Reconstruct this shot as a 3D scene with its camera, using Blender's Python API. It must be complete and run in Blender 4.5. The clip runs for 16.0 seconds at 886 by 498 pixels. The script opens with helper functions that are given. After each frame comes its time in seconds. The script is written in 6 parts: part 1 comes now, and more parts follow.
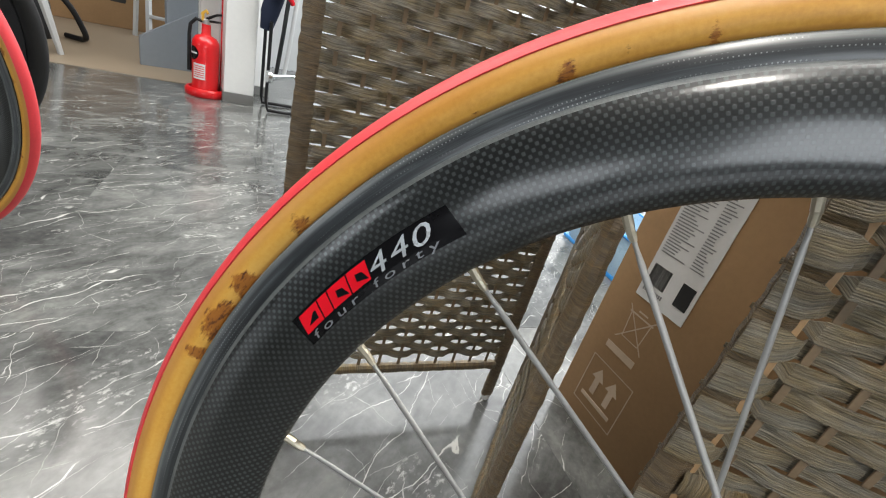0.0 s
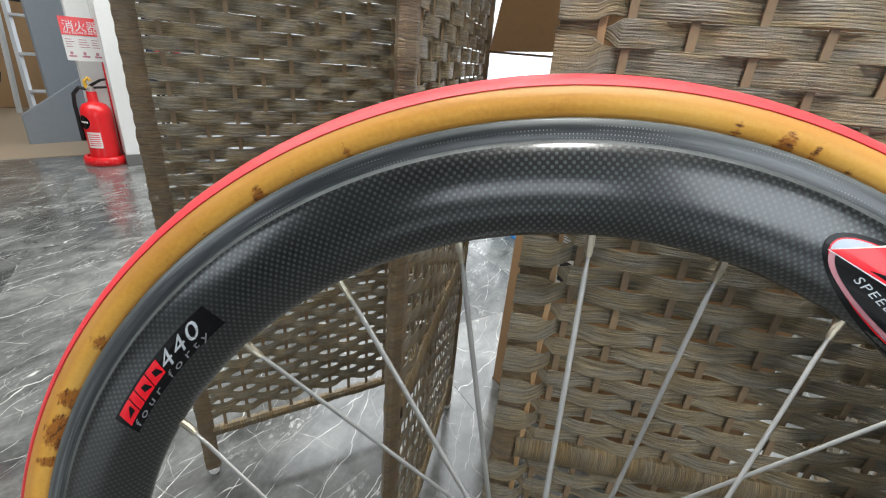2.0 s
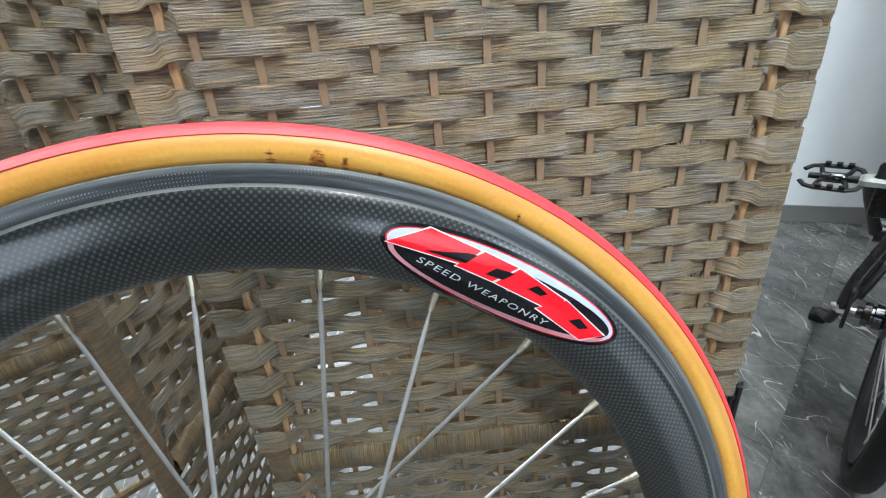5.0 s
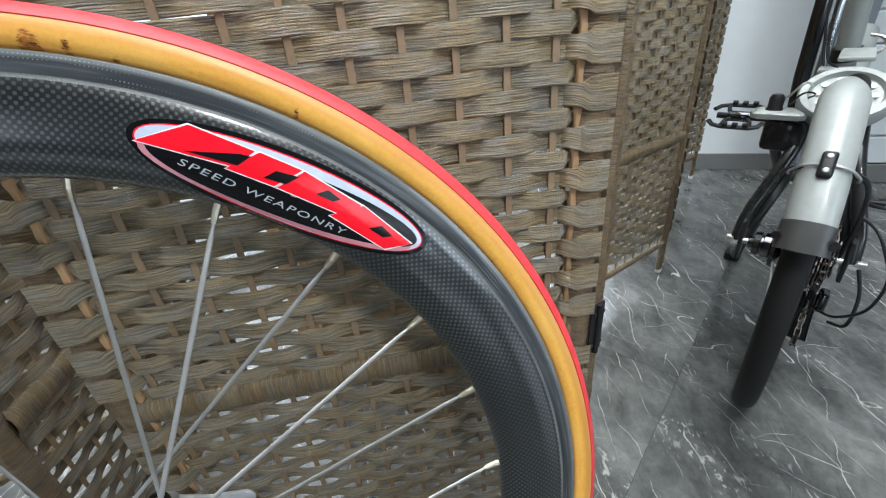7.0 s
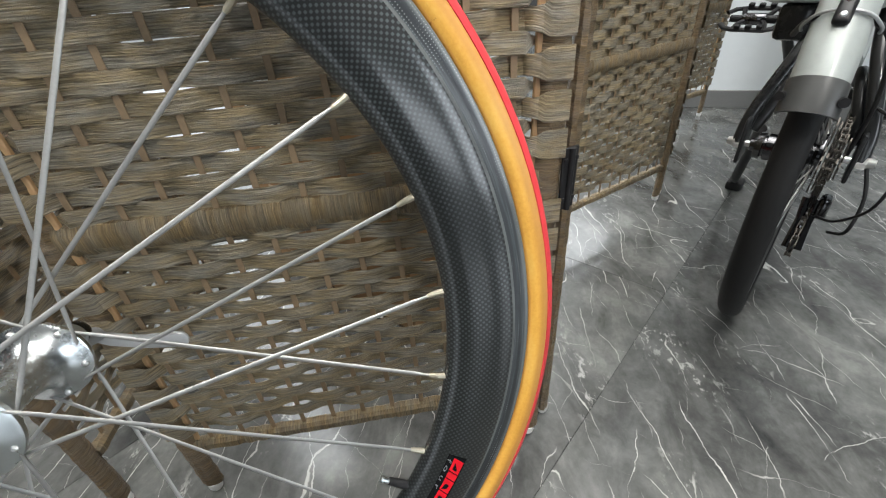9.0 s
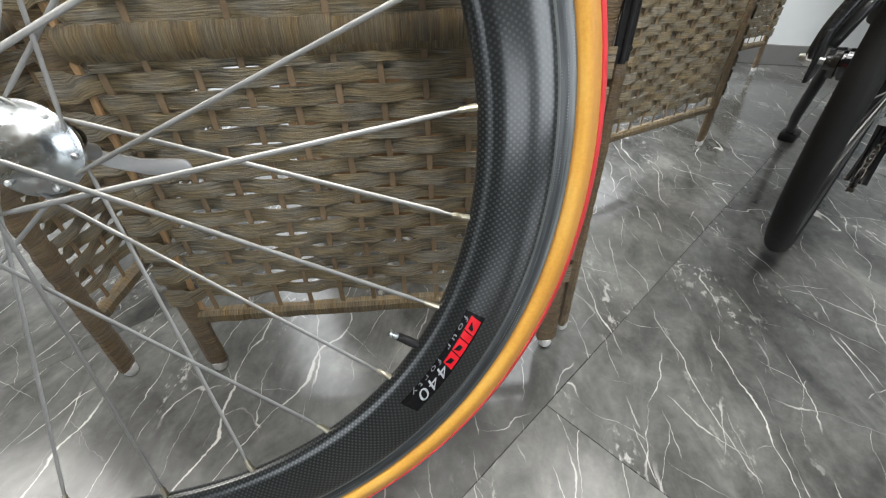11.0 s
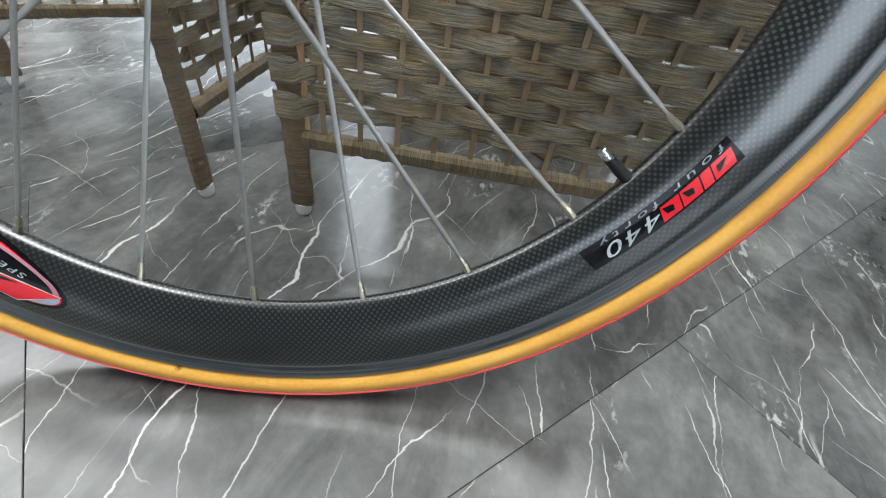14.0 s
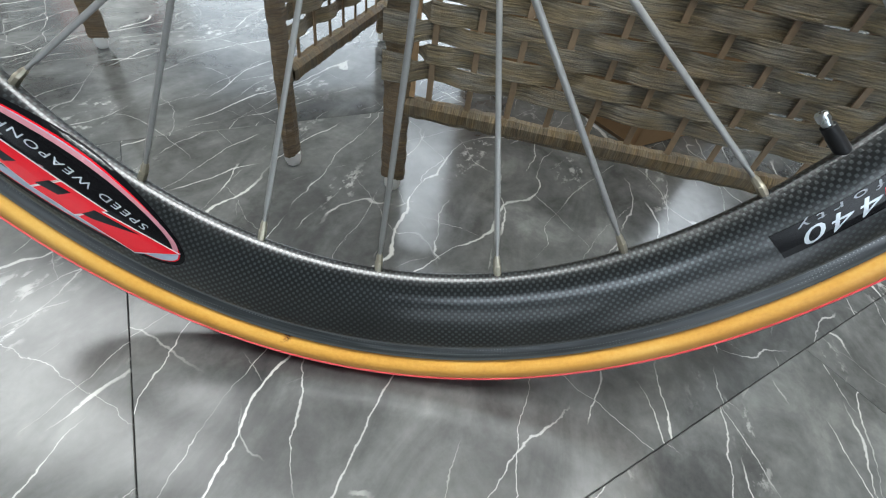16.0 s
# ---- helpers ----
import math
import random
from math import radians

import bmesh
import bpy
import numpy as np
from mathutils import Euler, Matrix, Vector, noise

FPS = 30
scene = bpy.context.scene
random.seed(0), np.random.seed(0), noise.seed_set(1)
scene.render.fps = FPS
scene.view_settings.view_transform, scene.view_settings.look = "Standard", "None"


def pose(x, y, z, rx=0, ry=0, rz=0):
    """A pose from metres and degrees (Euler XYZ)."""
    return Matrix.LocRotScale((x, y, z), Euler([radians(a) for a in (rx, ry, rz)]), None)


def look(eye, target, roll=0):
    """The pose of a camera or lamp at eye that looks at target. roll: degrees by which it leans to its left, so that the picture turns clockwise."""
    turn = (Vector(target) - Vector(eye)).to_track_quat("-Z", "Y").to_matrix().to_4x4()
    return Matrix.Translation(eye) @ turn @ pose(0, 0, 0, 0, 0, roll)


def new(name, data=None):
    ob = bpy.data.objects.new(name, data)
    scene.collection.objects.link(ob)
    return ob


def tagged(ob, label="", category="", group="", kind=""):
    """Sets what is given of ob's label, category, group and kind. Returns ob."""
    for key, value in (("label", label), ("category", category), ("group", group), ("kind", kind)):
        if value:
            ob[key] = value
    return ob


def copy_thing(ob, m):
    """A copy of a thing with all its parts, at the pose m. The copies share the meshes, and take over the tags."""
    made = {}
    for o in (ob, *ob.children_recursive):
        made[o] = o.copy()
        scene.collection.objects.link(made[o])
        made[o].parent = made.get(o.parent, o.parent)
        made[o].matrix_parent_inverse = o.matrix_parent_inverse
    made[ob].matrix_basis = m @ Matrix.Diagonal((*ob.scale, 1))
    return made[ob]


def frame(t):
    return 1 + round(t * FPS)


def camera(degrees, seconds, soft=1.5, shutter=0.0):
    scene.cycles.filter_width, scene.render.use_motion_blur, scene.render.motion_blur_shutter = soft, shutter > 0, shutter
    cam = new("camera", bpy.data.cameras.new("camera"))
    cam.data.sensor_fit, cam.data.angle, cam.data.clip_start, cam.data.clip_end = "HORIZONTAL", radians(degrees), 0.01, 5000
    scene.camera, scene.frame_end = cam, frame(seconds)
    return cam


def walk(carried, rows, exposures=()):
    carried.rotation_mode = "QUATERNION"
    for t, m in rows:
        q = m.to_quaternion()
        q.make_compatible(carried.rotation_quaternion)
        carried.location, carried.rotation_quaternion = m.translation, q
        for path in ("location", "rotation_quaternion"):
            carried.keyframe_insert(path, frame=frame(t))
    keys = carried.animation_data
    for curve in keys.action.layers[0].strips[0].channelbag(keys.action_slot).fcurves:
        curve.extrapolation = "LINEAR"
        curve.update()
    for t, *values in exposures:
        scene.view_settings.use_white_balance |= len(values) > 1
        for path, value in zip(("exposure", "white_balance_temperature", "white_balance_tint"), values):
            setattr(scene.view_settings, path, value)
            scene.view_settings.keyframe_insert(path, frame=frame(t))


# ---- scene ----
cam = camera(92.4, 16.0, 1.15)
PATH = [
    (0, (-0.179, -0.13, 0.582), (-0.448, 1.667, -0.254), 16.1),
    (0.5, (-0.161, -0.142, 0.604), (-0.409, 1.662, -0.223), 14.0),
    (1, (-0.133, -0.147, 0.628), (-0.338, 1.664, -0.194), 11.0),
    (1.5, (-0.1, -0.148, 0.645), (-0.255, 1.67, -0.173), 7.8),
    (2, (-0.073, -0.149, 0.654), (-0.169, 1.676, -0.157), 5.0),
    (2.5, (-0.041, -0.15, 0.663), (-0.083, 1.676, -0.151), 2.2),
    (3, (-0.02, -0.154, 0.671), (0.025, 1.676, -0.133), 0.3),
    (3.5, (0.005, -0.155, 0.673), (0.108, 1.678, -0.12), -1.5),
    (4, (0.039, -0.155, 0.675), (0.195, 1.668, -0.133), -2.9),
    (4.5, (0.069, -0.159, 0.676), (0.281, 1.658, -0.133), -3.9),
    (6.8, (0.18, -0.184, 0.639), (0.566, 1.533, -0.31), -5.0),
    (7, (0.188, -0.186, 0.628), (0.579, 1.524, -0.333), -5.1),
    (7.5, (0.203, -0.196, 0.6), (0.59, 1.497, -0.392), -5.0),
    (8, (0.21, -0.2, 0.566), (0.593, 1.47, -0.466), -4.5),
    (8.5, (0.214, -0.206, 0.539), (0.578, 1.437, -0.543), -4.4),
    (8.7, (0.215, -0.209, 0.53), (0.571, 1.426, -0.565), -4.2),
    (10.8, (0.21, -0.238, 0.43), (0.444, 1.345, -0.769), -2.4),
    (11, (0.201, -0.235, 0.42), (0.44, 1.333, -0.799), -1.2),
    (11.5, (0.188, -0.24, 0.395), (0.398, 1.31, -0.852), 0.6),
    (12, (0.17, -0.24, 0.372), (0.349, 1.292, -0.902), 2.6),
    (12.5, (0.158, -0.243, 0.351), (0.318, 1.273, -0.944), 5.1),
    (13, (0.134, -0.241, 0.32), (0.277, 1.261, -0.993), 7.1),
    (13.5, (0.112, -0.234, 0.298), (0.244, 1.259, -1.026), 8.8),
    (14, (0.104, -0.23, 0.29), (0.235, 1.257, -1.042), 10.3),
    (14.5, (0.105, -0.227, 0.286), (0.23, 1.251, -1.056), 11.2),
    (15, (0.105, -0.226, 0.284), (0.215, 1.246, -1.066), 11.8),
    (15.5, (0.083, -0.223, 0.268), (0.152, 1.237, -1.097), 11.4),
    (16, (0.041, -0.223, 0.254), (0.06, 1.237, -1.113), 10.8),
]
walk(cam, [(t, look(eye, target, roll)) for t, eye, target, roll in PATH],
     exposures=[(0.0, -0.13, 6700, 10), (2.0, -0.16, 6500, 9), (4.5, 0.08, 6000, 7), (7.0, -0.06, 6050, 8), (8.5, 0.04, 6450, 9), (11.0, 0.05, 6600, 10),
                (13.5, 0.03, 6250, 8), (16.0, -0.05, 6150, 7)])

# ---- light ----
world = bpy.data.worlds.new("world")
world.use_nodes = True
scene.world = world
bg = world.node_tree.nodes["Background"]
bg.inputs["Color"].default_value = (0.75, 0.85, 1.0, 1)
bg.inputs["Strength"].default_value = 0.6


def area_lamp(name, m, sx, sy, watts, colour):
    data = bpy.data.lights.new(name, "AREA")
    data.shape, data.size, data.size_y, data.energy, data.color = "RECTANGLE", sx, sy, watts, colour
    ob = new(name, data)
    ob.matrix_basis = m
    return ob


# unseen ceiling lamps, added to brighten screens, floor and the wall by the bicycle
LAMP_SPOTS = [(0.18, -0.28), (0.30, 1.20), (-2.3, -0.2), (-2.15, 1.1), (1.40, 0.25)]
LAMP_WATTS = [30, 60, 26, 75, 6]
LAMP_SIZES = [(2.0, 1.4), (2.3, 1.0), (1.2, 0.3), (2.4, 1.3), (0.9, 0.7)]
CEIL = 2.7
for (lx, ly), (sx, sy), watts in zip(LAMP_SPOTS, LAMP_SIZES, LAMP_WATTS):
    lamp = area_lamp("ceiling_lamp", pose(lx, ly, CEIL - 0.06, 0, 0, 0), sx, sy, watts, (1.0, 0.985, 0.955))
    if (lx, ly) in (LAMP_SPOTS[0], LAMP_SPOTS[4]):
        lamp.data.spread = radians(85)
# an added, unseen spotlight that brightens only the upper half of the screens
SPOT_SPOTS = [((0.35, -1.6, CEIL - 0.12), (0.34, 0.12, 1.04), 330, 33)]
for spot_at, spot_to, watts, cone in SPOT_SPOTS:
    spot = bpy.data.lights.new("added_spot", "SPOT")
    spot.energy, spot.color, spot.spot_size, spot.spot_blend, spot.shadow_soft_size = watts, (1.0, 0.98, 0.94), radians(cone), 1.0, 0.14
    new("added_spot", spot).matrix_basis = look(spot_at, spot_to)
# the luminous ceiling over the bright back half of the shop
area_lamp("luminous_ceiling", pose(1.0, 3.3, CEIL - 0.05, 0, 0, 0), 4.8, 3.3, 250, (0.92, 0.96, 1.0))
# daylight through the two shop windows behind the camera and the back window
for win_x, win_z, win_wide, win_high, win_watts in ((0.51, 0.77, 1.5, 0.62, 12), (2.95, 1.45, 1.8, 2.0, 58)):
    area_lamp("daylight_front", look((win_x, -3.92, win_z), (0.2, 0.0, 0.6)), win_wide, win_high, win_watts, (0.86, 0.93, 1.0))
area_lamp("daylight_front_left", look((-3.55, -3.92, 1.30), (-0.2, 0.0, 0.5)), 1.8, 1.5, 22, (0.86, 0.93, 1.0))
area_lamp("daylight_back", look((-1.2, 4.9, 1.25), (-1.0, 0.0, 0.9)), 5.6, 2.3, 32, (0.86, 0.93, 1.0))


# ---- materials ----
class Nodes:
    """Short hand for building a node material."""

    def __init__(self, name):
        self.mat = bpy.data.materials.new(name)
        self.mat.use_nodes = True
        self.tree = self.mat.node_tree
        self.bsdf = self.tree.nodes["Principled BSDF"]

    def add(self, kind, **props):
        node = self.tree.nodes.new(kind)
        for key, value in props.items():
            if key == "operation":
                node.operation = value
            elif key == "blend_type":
                node.blend_type = value
            elif key == "data_type":
                node.data_type = value
            elif key == "feature":
                node.feature = value
            elif key == "wave_type":
                node.wave_type = value
            elif key == "bands_direction":
                node.bands_direction = value
        return node

    def link(self, a, b):
        self.tree.links.new(a, b)

    def put(self, socket, value):
        if isinstance(value, (int, float)):
            socket.default_value = value
        elif isinstance(value, tuple):
            socket.default_value = (*value, 1) if len(value) == 3 and socket.type == "RGBA" else value
        else:
            self.link(value, socket)

    def math(self, op, a, b=0.0, c=0.0):
        node = self.add("ShaderNodeMath", operation=op)
        for socket, value in zip(node.inputs, (a, b, c)):
            self.put(socket, value)
        return node.outputs[0]

    def coords(self, which="Object"):
        return self.add("ShaderNodeTexCoord").outputs[which]

    def mapped(self, vec, scale=(1, 1, 1), loc=(0, 0, 0), rot=(0, 0, 0)):
        node = self.add("ShaderNodeMapping")
        self.link(vec, node.inputs["Vector"])
        self.put(node.inputs["Scale"], scale)
        self.put(node.inputs["Location"], loc)
        self.put(node.inputs["Rotation"], rot)
        return node.outputs[0]

    def noise(self, vec, scale, detail=4.0, rough=0.55, distort=0.0):
        node = self.add("ShaderNodeTexNoise")
        self.link(vec, node.inputs["Vector"])
        self.put(node.inputs["Scale"], scale)
        self.put(node.inputs["Detail"], detail)
        self.put(node.inputs["Roughness"], rough)
        self.put(node.inputs["Distortion"], distort)
        return node.outputs[0]

    def ramp(self, fac, stops):
        node = self.add("ShaderNodeValToRGB")
        self.link(fac, node.inputs[0])
        items = node.color_ramp.elements
        while len(items) < len(stops):
            items.new(0.5)
        for item, (at, col) in zip(items, stops):
            item.position = at
            item.color = (*col, 1) if isinstance(col, tuple) else (col, col, col, 1)
        return node.outputs[0]

    def mix(self, fac, a, b, blend="MIX"):
        node = self.add("ShaderNodeMix", data_type="RGBA", blend_type=blend)
        self.put(node.inputs[0], fac)
        self.put(node.inputs[6], a)
        self.put(node.inputs[7], b)
        return node.outputs[2]

    def bump(self, height, strength=0.3, distance=0.001):
        node = self.add("ShaderNodeBump")
        self.put(node.inputs["Strength"], strength)
        self.put(node.inputs["Distance"], distance)
        self.link(height, node.inputs["Height"])
        self.link(node.outputs[0], self.bsdf.inputs["Normal"])
        return self

    def shift(self):
        """Object coordinates, moved by each object's own random number."""
        vec = self.add("ShaderNodeVectorMath", operation="ADD")
        info = self.add("ShaderNodeObjectInfo")
        self.link(self.coords(), vec.inputs[0])
        comb = self.add("ShaderNodeCombineXYZ")
        for k, gain in enumerate((37.0, 71.0, 53.0)):
            self.link(self.math("MULTIPLY", info.outputs["Random"], gain), comb.inputs[k])
        self.link(comb.outputs[0], vec.inputs[1])
        return vec.outputs[0], info.outputs["Random"]

    def done(self, colour=None, rough=None, metal=0.0, spec=0.5, coat=0.0, coat_rough=0.05):
        if colour is not None:
            self.put(self.bsdf.inputs["Base Color"], colour)
        if rough is not None:
            self.put(self.bsdf.inputs["Roughness"], rough)
        self.put(self.bsdf.inputs["Metallic"], metal)
        self.put(self.bsdf.inputs["Specular IOR Level"], spec)
        self.put(self.bsdf.inputs["Coat Weight"], coat)
        self.put(self.bsdf.inputs["Coat Roughness"], coat_rough)
        return self.mat


def worn(name, colour, rough=0.45, metal=0.0, scale=30.0, vary=0.18, bump=0.15, coat=0.0, spec=0.5):
    """A plain surface with stains at two scales, uneven gloss and a fine relief."""
    n = Nodes(name)
    vec, _ = n.shift()
    big = n.noise(vec, scale * 0.15, 3)
    fine = n.noise(vec, scale * 4, 5, 0.65)
    both = n.math("ADD", n.math("MULTIPLY", big, 0.6), n.math("MULTIPLY", fine, 0.4))
    dark = tuple(c * (1 - vary) for c in colour)
    light = tuple(min(1.0, c * (1 + vary)) for c in colour)
    col = n.ramp(both, [(0.3, dark), (0.7, light)])
    rgh = n.math("ADD", n.math("MULTIPLY", both, 0.25), rough - 0.125)
    n.bump(fine, bump, 0.0006)
    return n.done(col, rgh, metal, spec, coat)


def marble_floor():
    n = Nodes("dark_marble_vinyl")
    vec, rnd = n.shift()
    cloud = n.noise(n.mapped(vec, (1.25, 1.0, 1), rot=(0, 0, radians(45))), 3.2, 6, 0.55, 0.5)
    smoke = n.noise(n.mapped(n.mapped(vec, (1, 1, 1), rot=(0, 0, radians(50))), (1.6, 0.8, 1)), 12.0, 6, 0.62, 0.6)
    mottled = n.noise(vec, 80.0, 5, 0.7, 0.2)
    tone = n.math("ADD", n.math("ADD", n.math("MULTIPLY", cloud, 0.42), n.math("MULTIPLY", smoke, 0.42)), n.math("MULTIPLY", mottled, 0.16))
    base = n.ramp(tone, [(0.34, (0.026, 0.027, 0.027)), (0.45, (0.066, 0.068, 0.066)), (0.55, (0.122, 0.126, 0.121)), (0.67, (0.220, 0.223, 0.214))])
    warp = n.add("ShaderNodeTexNoise")
    n.link(vec, warp.inputs["Vector"])
    n.put(warp.inputs["Scale"], 24.0)
    n.put(warp.inputs["Detail"], 6.0)
    n.put(warp.inputs["Roughness"], 0.62)
    off = n.add("ShaderNodeVectorMath", operation="MULTIPLY_ADD")
    n.link(warp.outputs["Color"], off.inputs[0])
    off.inputs[1].default_value = (0.016, 0.016, 0.0)
    n.link(vec, off.inputs[2])

    def vein(turn, across, bend, width, lo, hi, seed, run):
        """Thin broken streaks: wandering parallel lines, gated to pieces of uneven length."""
        v = n.mapped(off.outputs[0], (1, 1, 1), loc=(seed, seed * 0.7, 0), rot=(0, 0, radians(turn)))
        slow = n.noise(n.mapped(v, (5.0, 2.0, 1)), 1.0, 3, 0.55)
        sep = n.add("ShaderNodeSeparateXYZ")
        n.link(v, sep.inputs[0])
        place = n.math("ADD", n.math("MULTIPLY", sep.outputs[0], across), n.math("MULTIPLY", slow, bend))
        near = n.math("ABSOLUTE", n.math("SUBTRACT", n.math("FRACT", place), 0.5))
        thin = n.ramp(n.noise(n.mapped(v, (60.0, 14.0, 1)), 1.0, 4, 0.65), [(0.36, 0.10), (0.72, 1.0)])
        line = n.math("MAXIMUM", n.math("SUBTRACT", 1.0, n.math("DIVIDE", near, n.math("MULTIPLY", thin, width * across))), 0.0)
        line = n.math("MINIMUM", n.math("MULTIPLY", line, 1.8), 1.0)
        gate = n.ramp(n.noise(n.mapped(v, (across * 1.3, run, 1), loc=(0, seed, 0)), 1.0, 2, 0.5), [(lo, 0.0), (hi, 1.0)])
        return n.math("MULTIPLY", line, gate)

    col = base
    # turn of the run, lines across a metre, bend, width in metres, gate, seed, breaks along a metre, strength
    for turn, across, bend, width, lo, hi, seed, run, gain in ((51, 7.0, 1.8, 0.0026, 0.50, 0.56, 3.1, 4.5, 0.85), (40, 9.0, 2.2, 0.0018, 0.51, 0.57, 8.3, 6.0, 0.75),
                                                              (63, 9.0, 2.2, 0.0018, 0.51, 0.57, 5.7, 6.0, 0.75), (-32, 8.0, 2.4, 0.0013, 0.54, 0.60, 11.9, 5.0, 0.60),
                                                              (8, 9.0, 2.6, 0.0013, 0.53, 0.59, 23.9, 5.0, 0.60), (46, 22.0, 4.0, 0.0010, 0.50, 0.56, 31.3, 8.0, 0.60),
                                                              (72, 18.0, 4.0, 0.0009, 0.53, 0.58, 43.7, 8.0, 0.55), (-12, 16.0, 4.0, 0.0008, 0.55, 0.60, 57.1, 7.0, 0.50)):
        col = n.mix(n.math("MULTIPLY", vein(turn, across, bend, width, lo, hi, seed, run), gain), col, (0.56, 0.56, 0.53))
    # clusters of crumbled white along the run
    crumb = n.ramp(n.noise(n.mapped(n.mapped(off.outputs[0], (1, 1, 1), rot=(0, 0, radians(50))), (120, 60, 1)), 1.0, 5, 0.65), [(0.55, 0.0), (0.63, 1.0)])
    where = n.ramp(n.noise(n.mapped(n.mapped(vec, (1, 1, 1), rot=(0, 0, radians(50))), (14, 4, 1), loc=(4.4, 0, 0)), 1.0, 2, 0.5), [(0.58, 0.0), (0.68, 1.0)])
    col = n.mix(n.math("MULTIPLY", n.math("MULTIPLY", crumb, where), 0.65), col, (0.50, 0.50, 0.48))
    rough = n.math("ADD", n.math("MULTIPLY", n.noise(vec, 9.0, 5), 0.12), 0.105)
    n.bump(n.noise(vec, 260.0, 3), 0.03, 0.0004)
    return n.done(col, rough, spec=0.62)


def cord(name, dark, light, along="U", pitch=0.0011, tint=0.8, rough=0.48):
    """Twisted paper cord lying side by side; the threads run along U or V of the unwrap, in metres."""
    n = Nodes(name)
    uv = n.coords("UV")
    info = n.add("ShaderNodeObjectInfo")
    comb = n.add("ShaderNodeCombineXYZ")
    n.link(n.math("MULTIPLY", info.outputs["Random"], 40.0), comb.inputs[0])
    n.link(n.math("MULTIPLY", info.outputs["Random"], 3.0), comb.inputs[1])
    vec = n.add("ShaderNodeVectorMath", operation="ADD")
    n.link(uv, vec.inputs[0])
    n.link(comb.outputs[0], vec.inputs[1])
    sep = n.add("ShaderNodeSeparateXYZ")
    n.link(vec.outputs[0], sep.inputs[0])
    across, length = (sep.outputs[1], sep.outputs[0]) if along == "U" else (sep.outputs[0], sep.outputs[1])
    def lay(run, cross, x=0.0):
        """Stretch a pattern along the threads: repeats a metre along and across."""
        return n.mapped(wavy.outputs[0], (run, cross, 1) if along == "U" else (cross, run, 1), loc=(x, x * 0.7, 0))

    wave = n.add("ShaderNodeTexNoise")
    n.link(vec.outputs[0], wave.inputs["Vector"])
    n.put(wave.inputs["Scale"], 70.0)
    n.put(wave.inputs["Detail"], 3.0)
    wavy = n.add("ShaderNodeVectorMath", operation="MULTIPLY_ADD")
    n.link(wave.outputs["Color"], wavy.inputs[0])
    wavy.inputs[1].default_value = (0.0008, 0.0008, 0.0)
    n.link(vec.outputs[0], wavy.inputs[2])
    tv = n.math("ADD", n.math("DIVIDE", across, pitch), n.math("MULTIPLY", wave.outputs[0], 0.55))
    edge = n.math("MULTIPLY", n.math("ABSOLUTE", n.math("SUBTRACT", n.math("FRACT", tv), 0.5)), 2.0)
    fibre = n.noise(lay(46.0, 1150.0), 1.0, 4, 0.75)
    strand = n.noise(lay(22.0, 560.0, 3.0), 1.0, 4, 0.65)
    patch = n.noise(lay(30.0, 45.0, 7.0), 1.0, 4, 0.6)
    shade = n.math("ADD", n.math("ADD", n.math("MULTIPLY", fibre, 0.46), n.math("MULTIPLY", strand, 0.38)), n.math("MULTIPLY", patch, 0.16))
    mid = tuple(a * 0.55 + b * 0.45 for a, b in zip(dark, light))
    col = n.ramp(shade, [(0.36, dark), (0.47, mid), (0.575, light), (0.66, tuple(min(1.0, c * 1.35) for c in light))])
    ochre = n.mix(1.0, col, (1.0, 0.91, 0.70), "MULTIPLY")
    bluish = n.mix(1.0, col, (0.90, 0.99, 1.14), "MULTIPLY")
    hue = n.noise(lay(24.0, 90.0, 11.0), 1.0, 4, 0.6)
    col = n.mix(n.ramp(hue, [(0.40, 0.0), (0.62, 1.0)]), ochre, n.mix(tint, col, bluish))
    # thread edges darkened in the colour, for the shade where cords meet
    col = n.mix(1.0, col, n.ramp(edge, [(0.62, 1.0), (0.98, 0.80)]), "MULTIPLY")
    high = n.math("ADD", n.math("ADD", n.math("MULTIPLY", n.math("SUBTRACT", 1.0, n.math("MULTIPLY", edge, edge)), 0.38), n.math("MULTIPLY", fibre, 1.5)), n.math("MULTIPLY", strand, 1.5))
    n.bump(high, 1.0, 0.0009)
    return n.done(col, rough, spec=0.5)


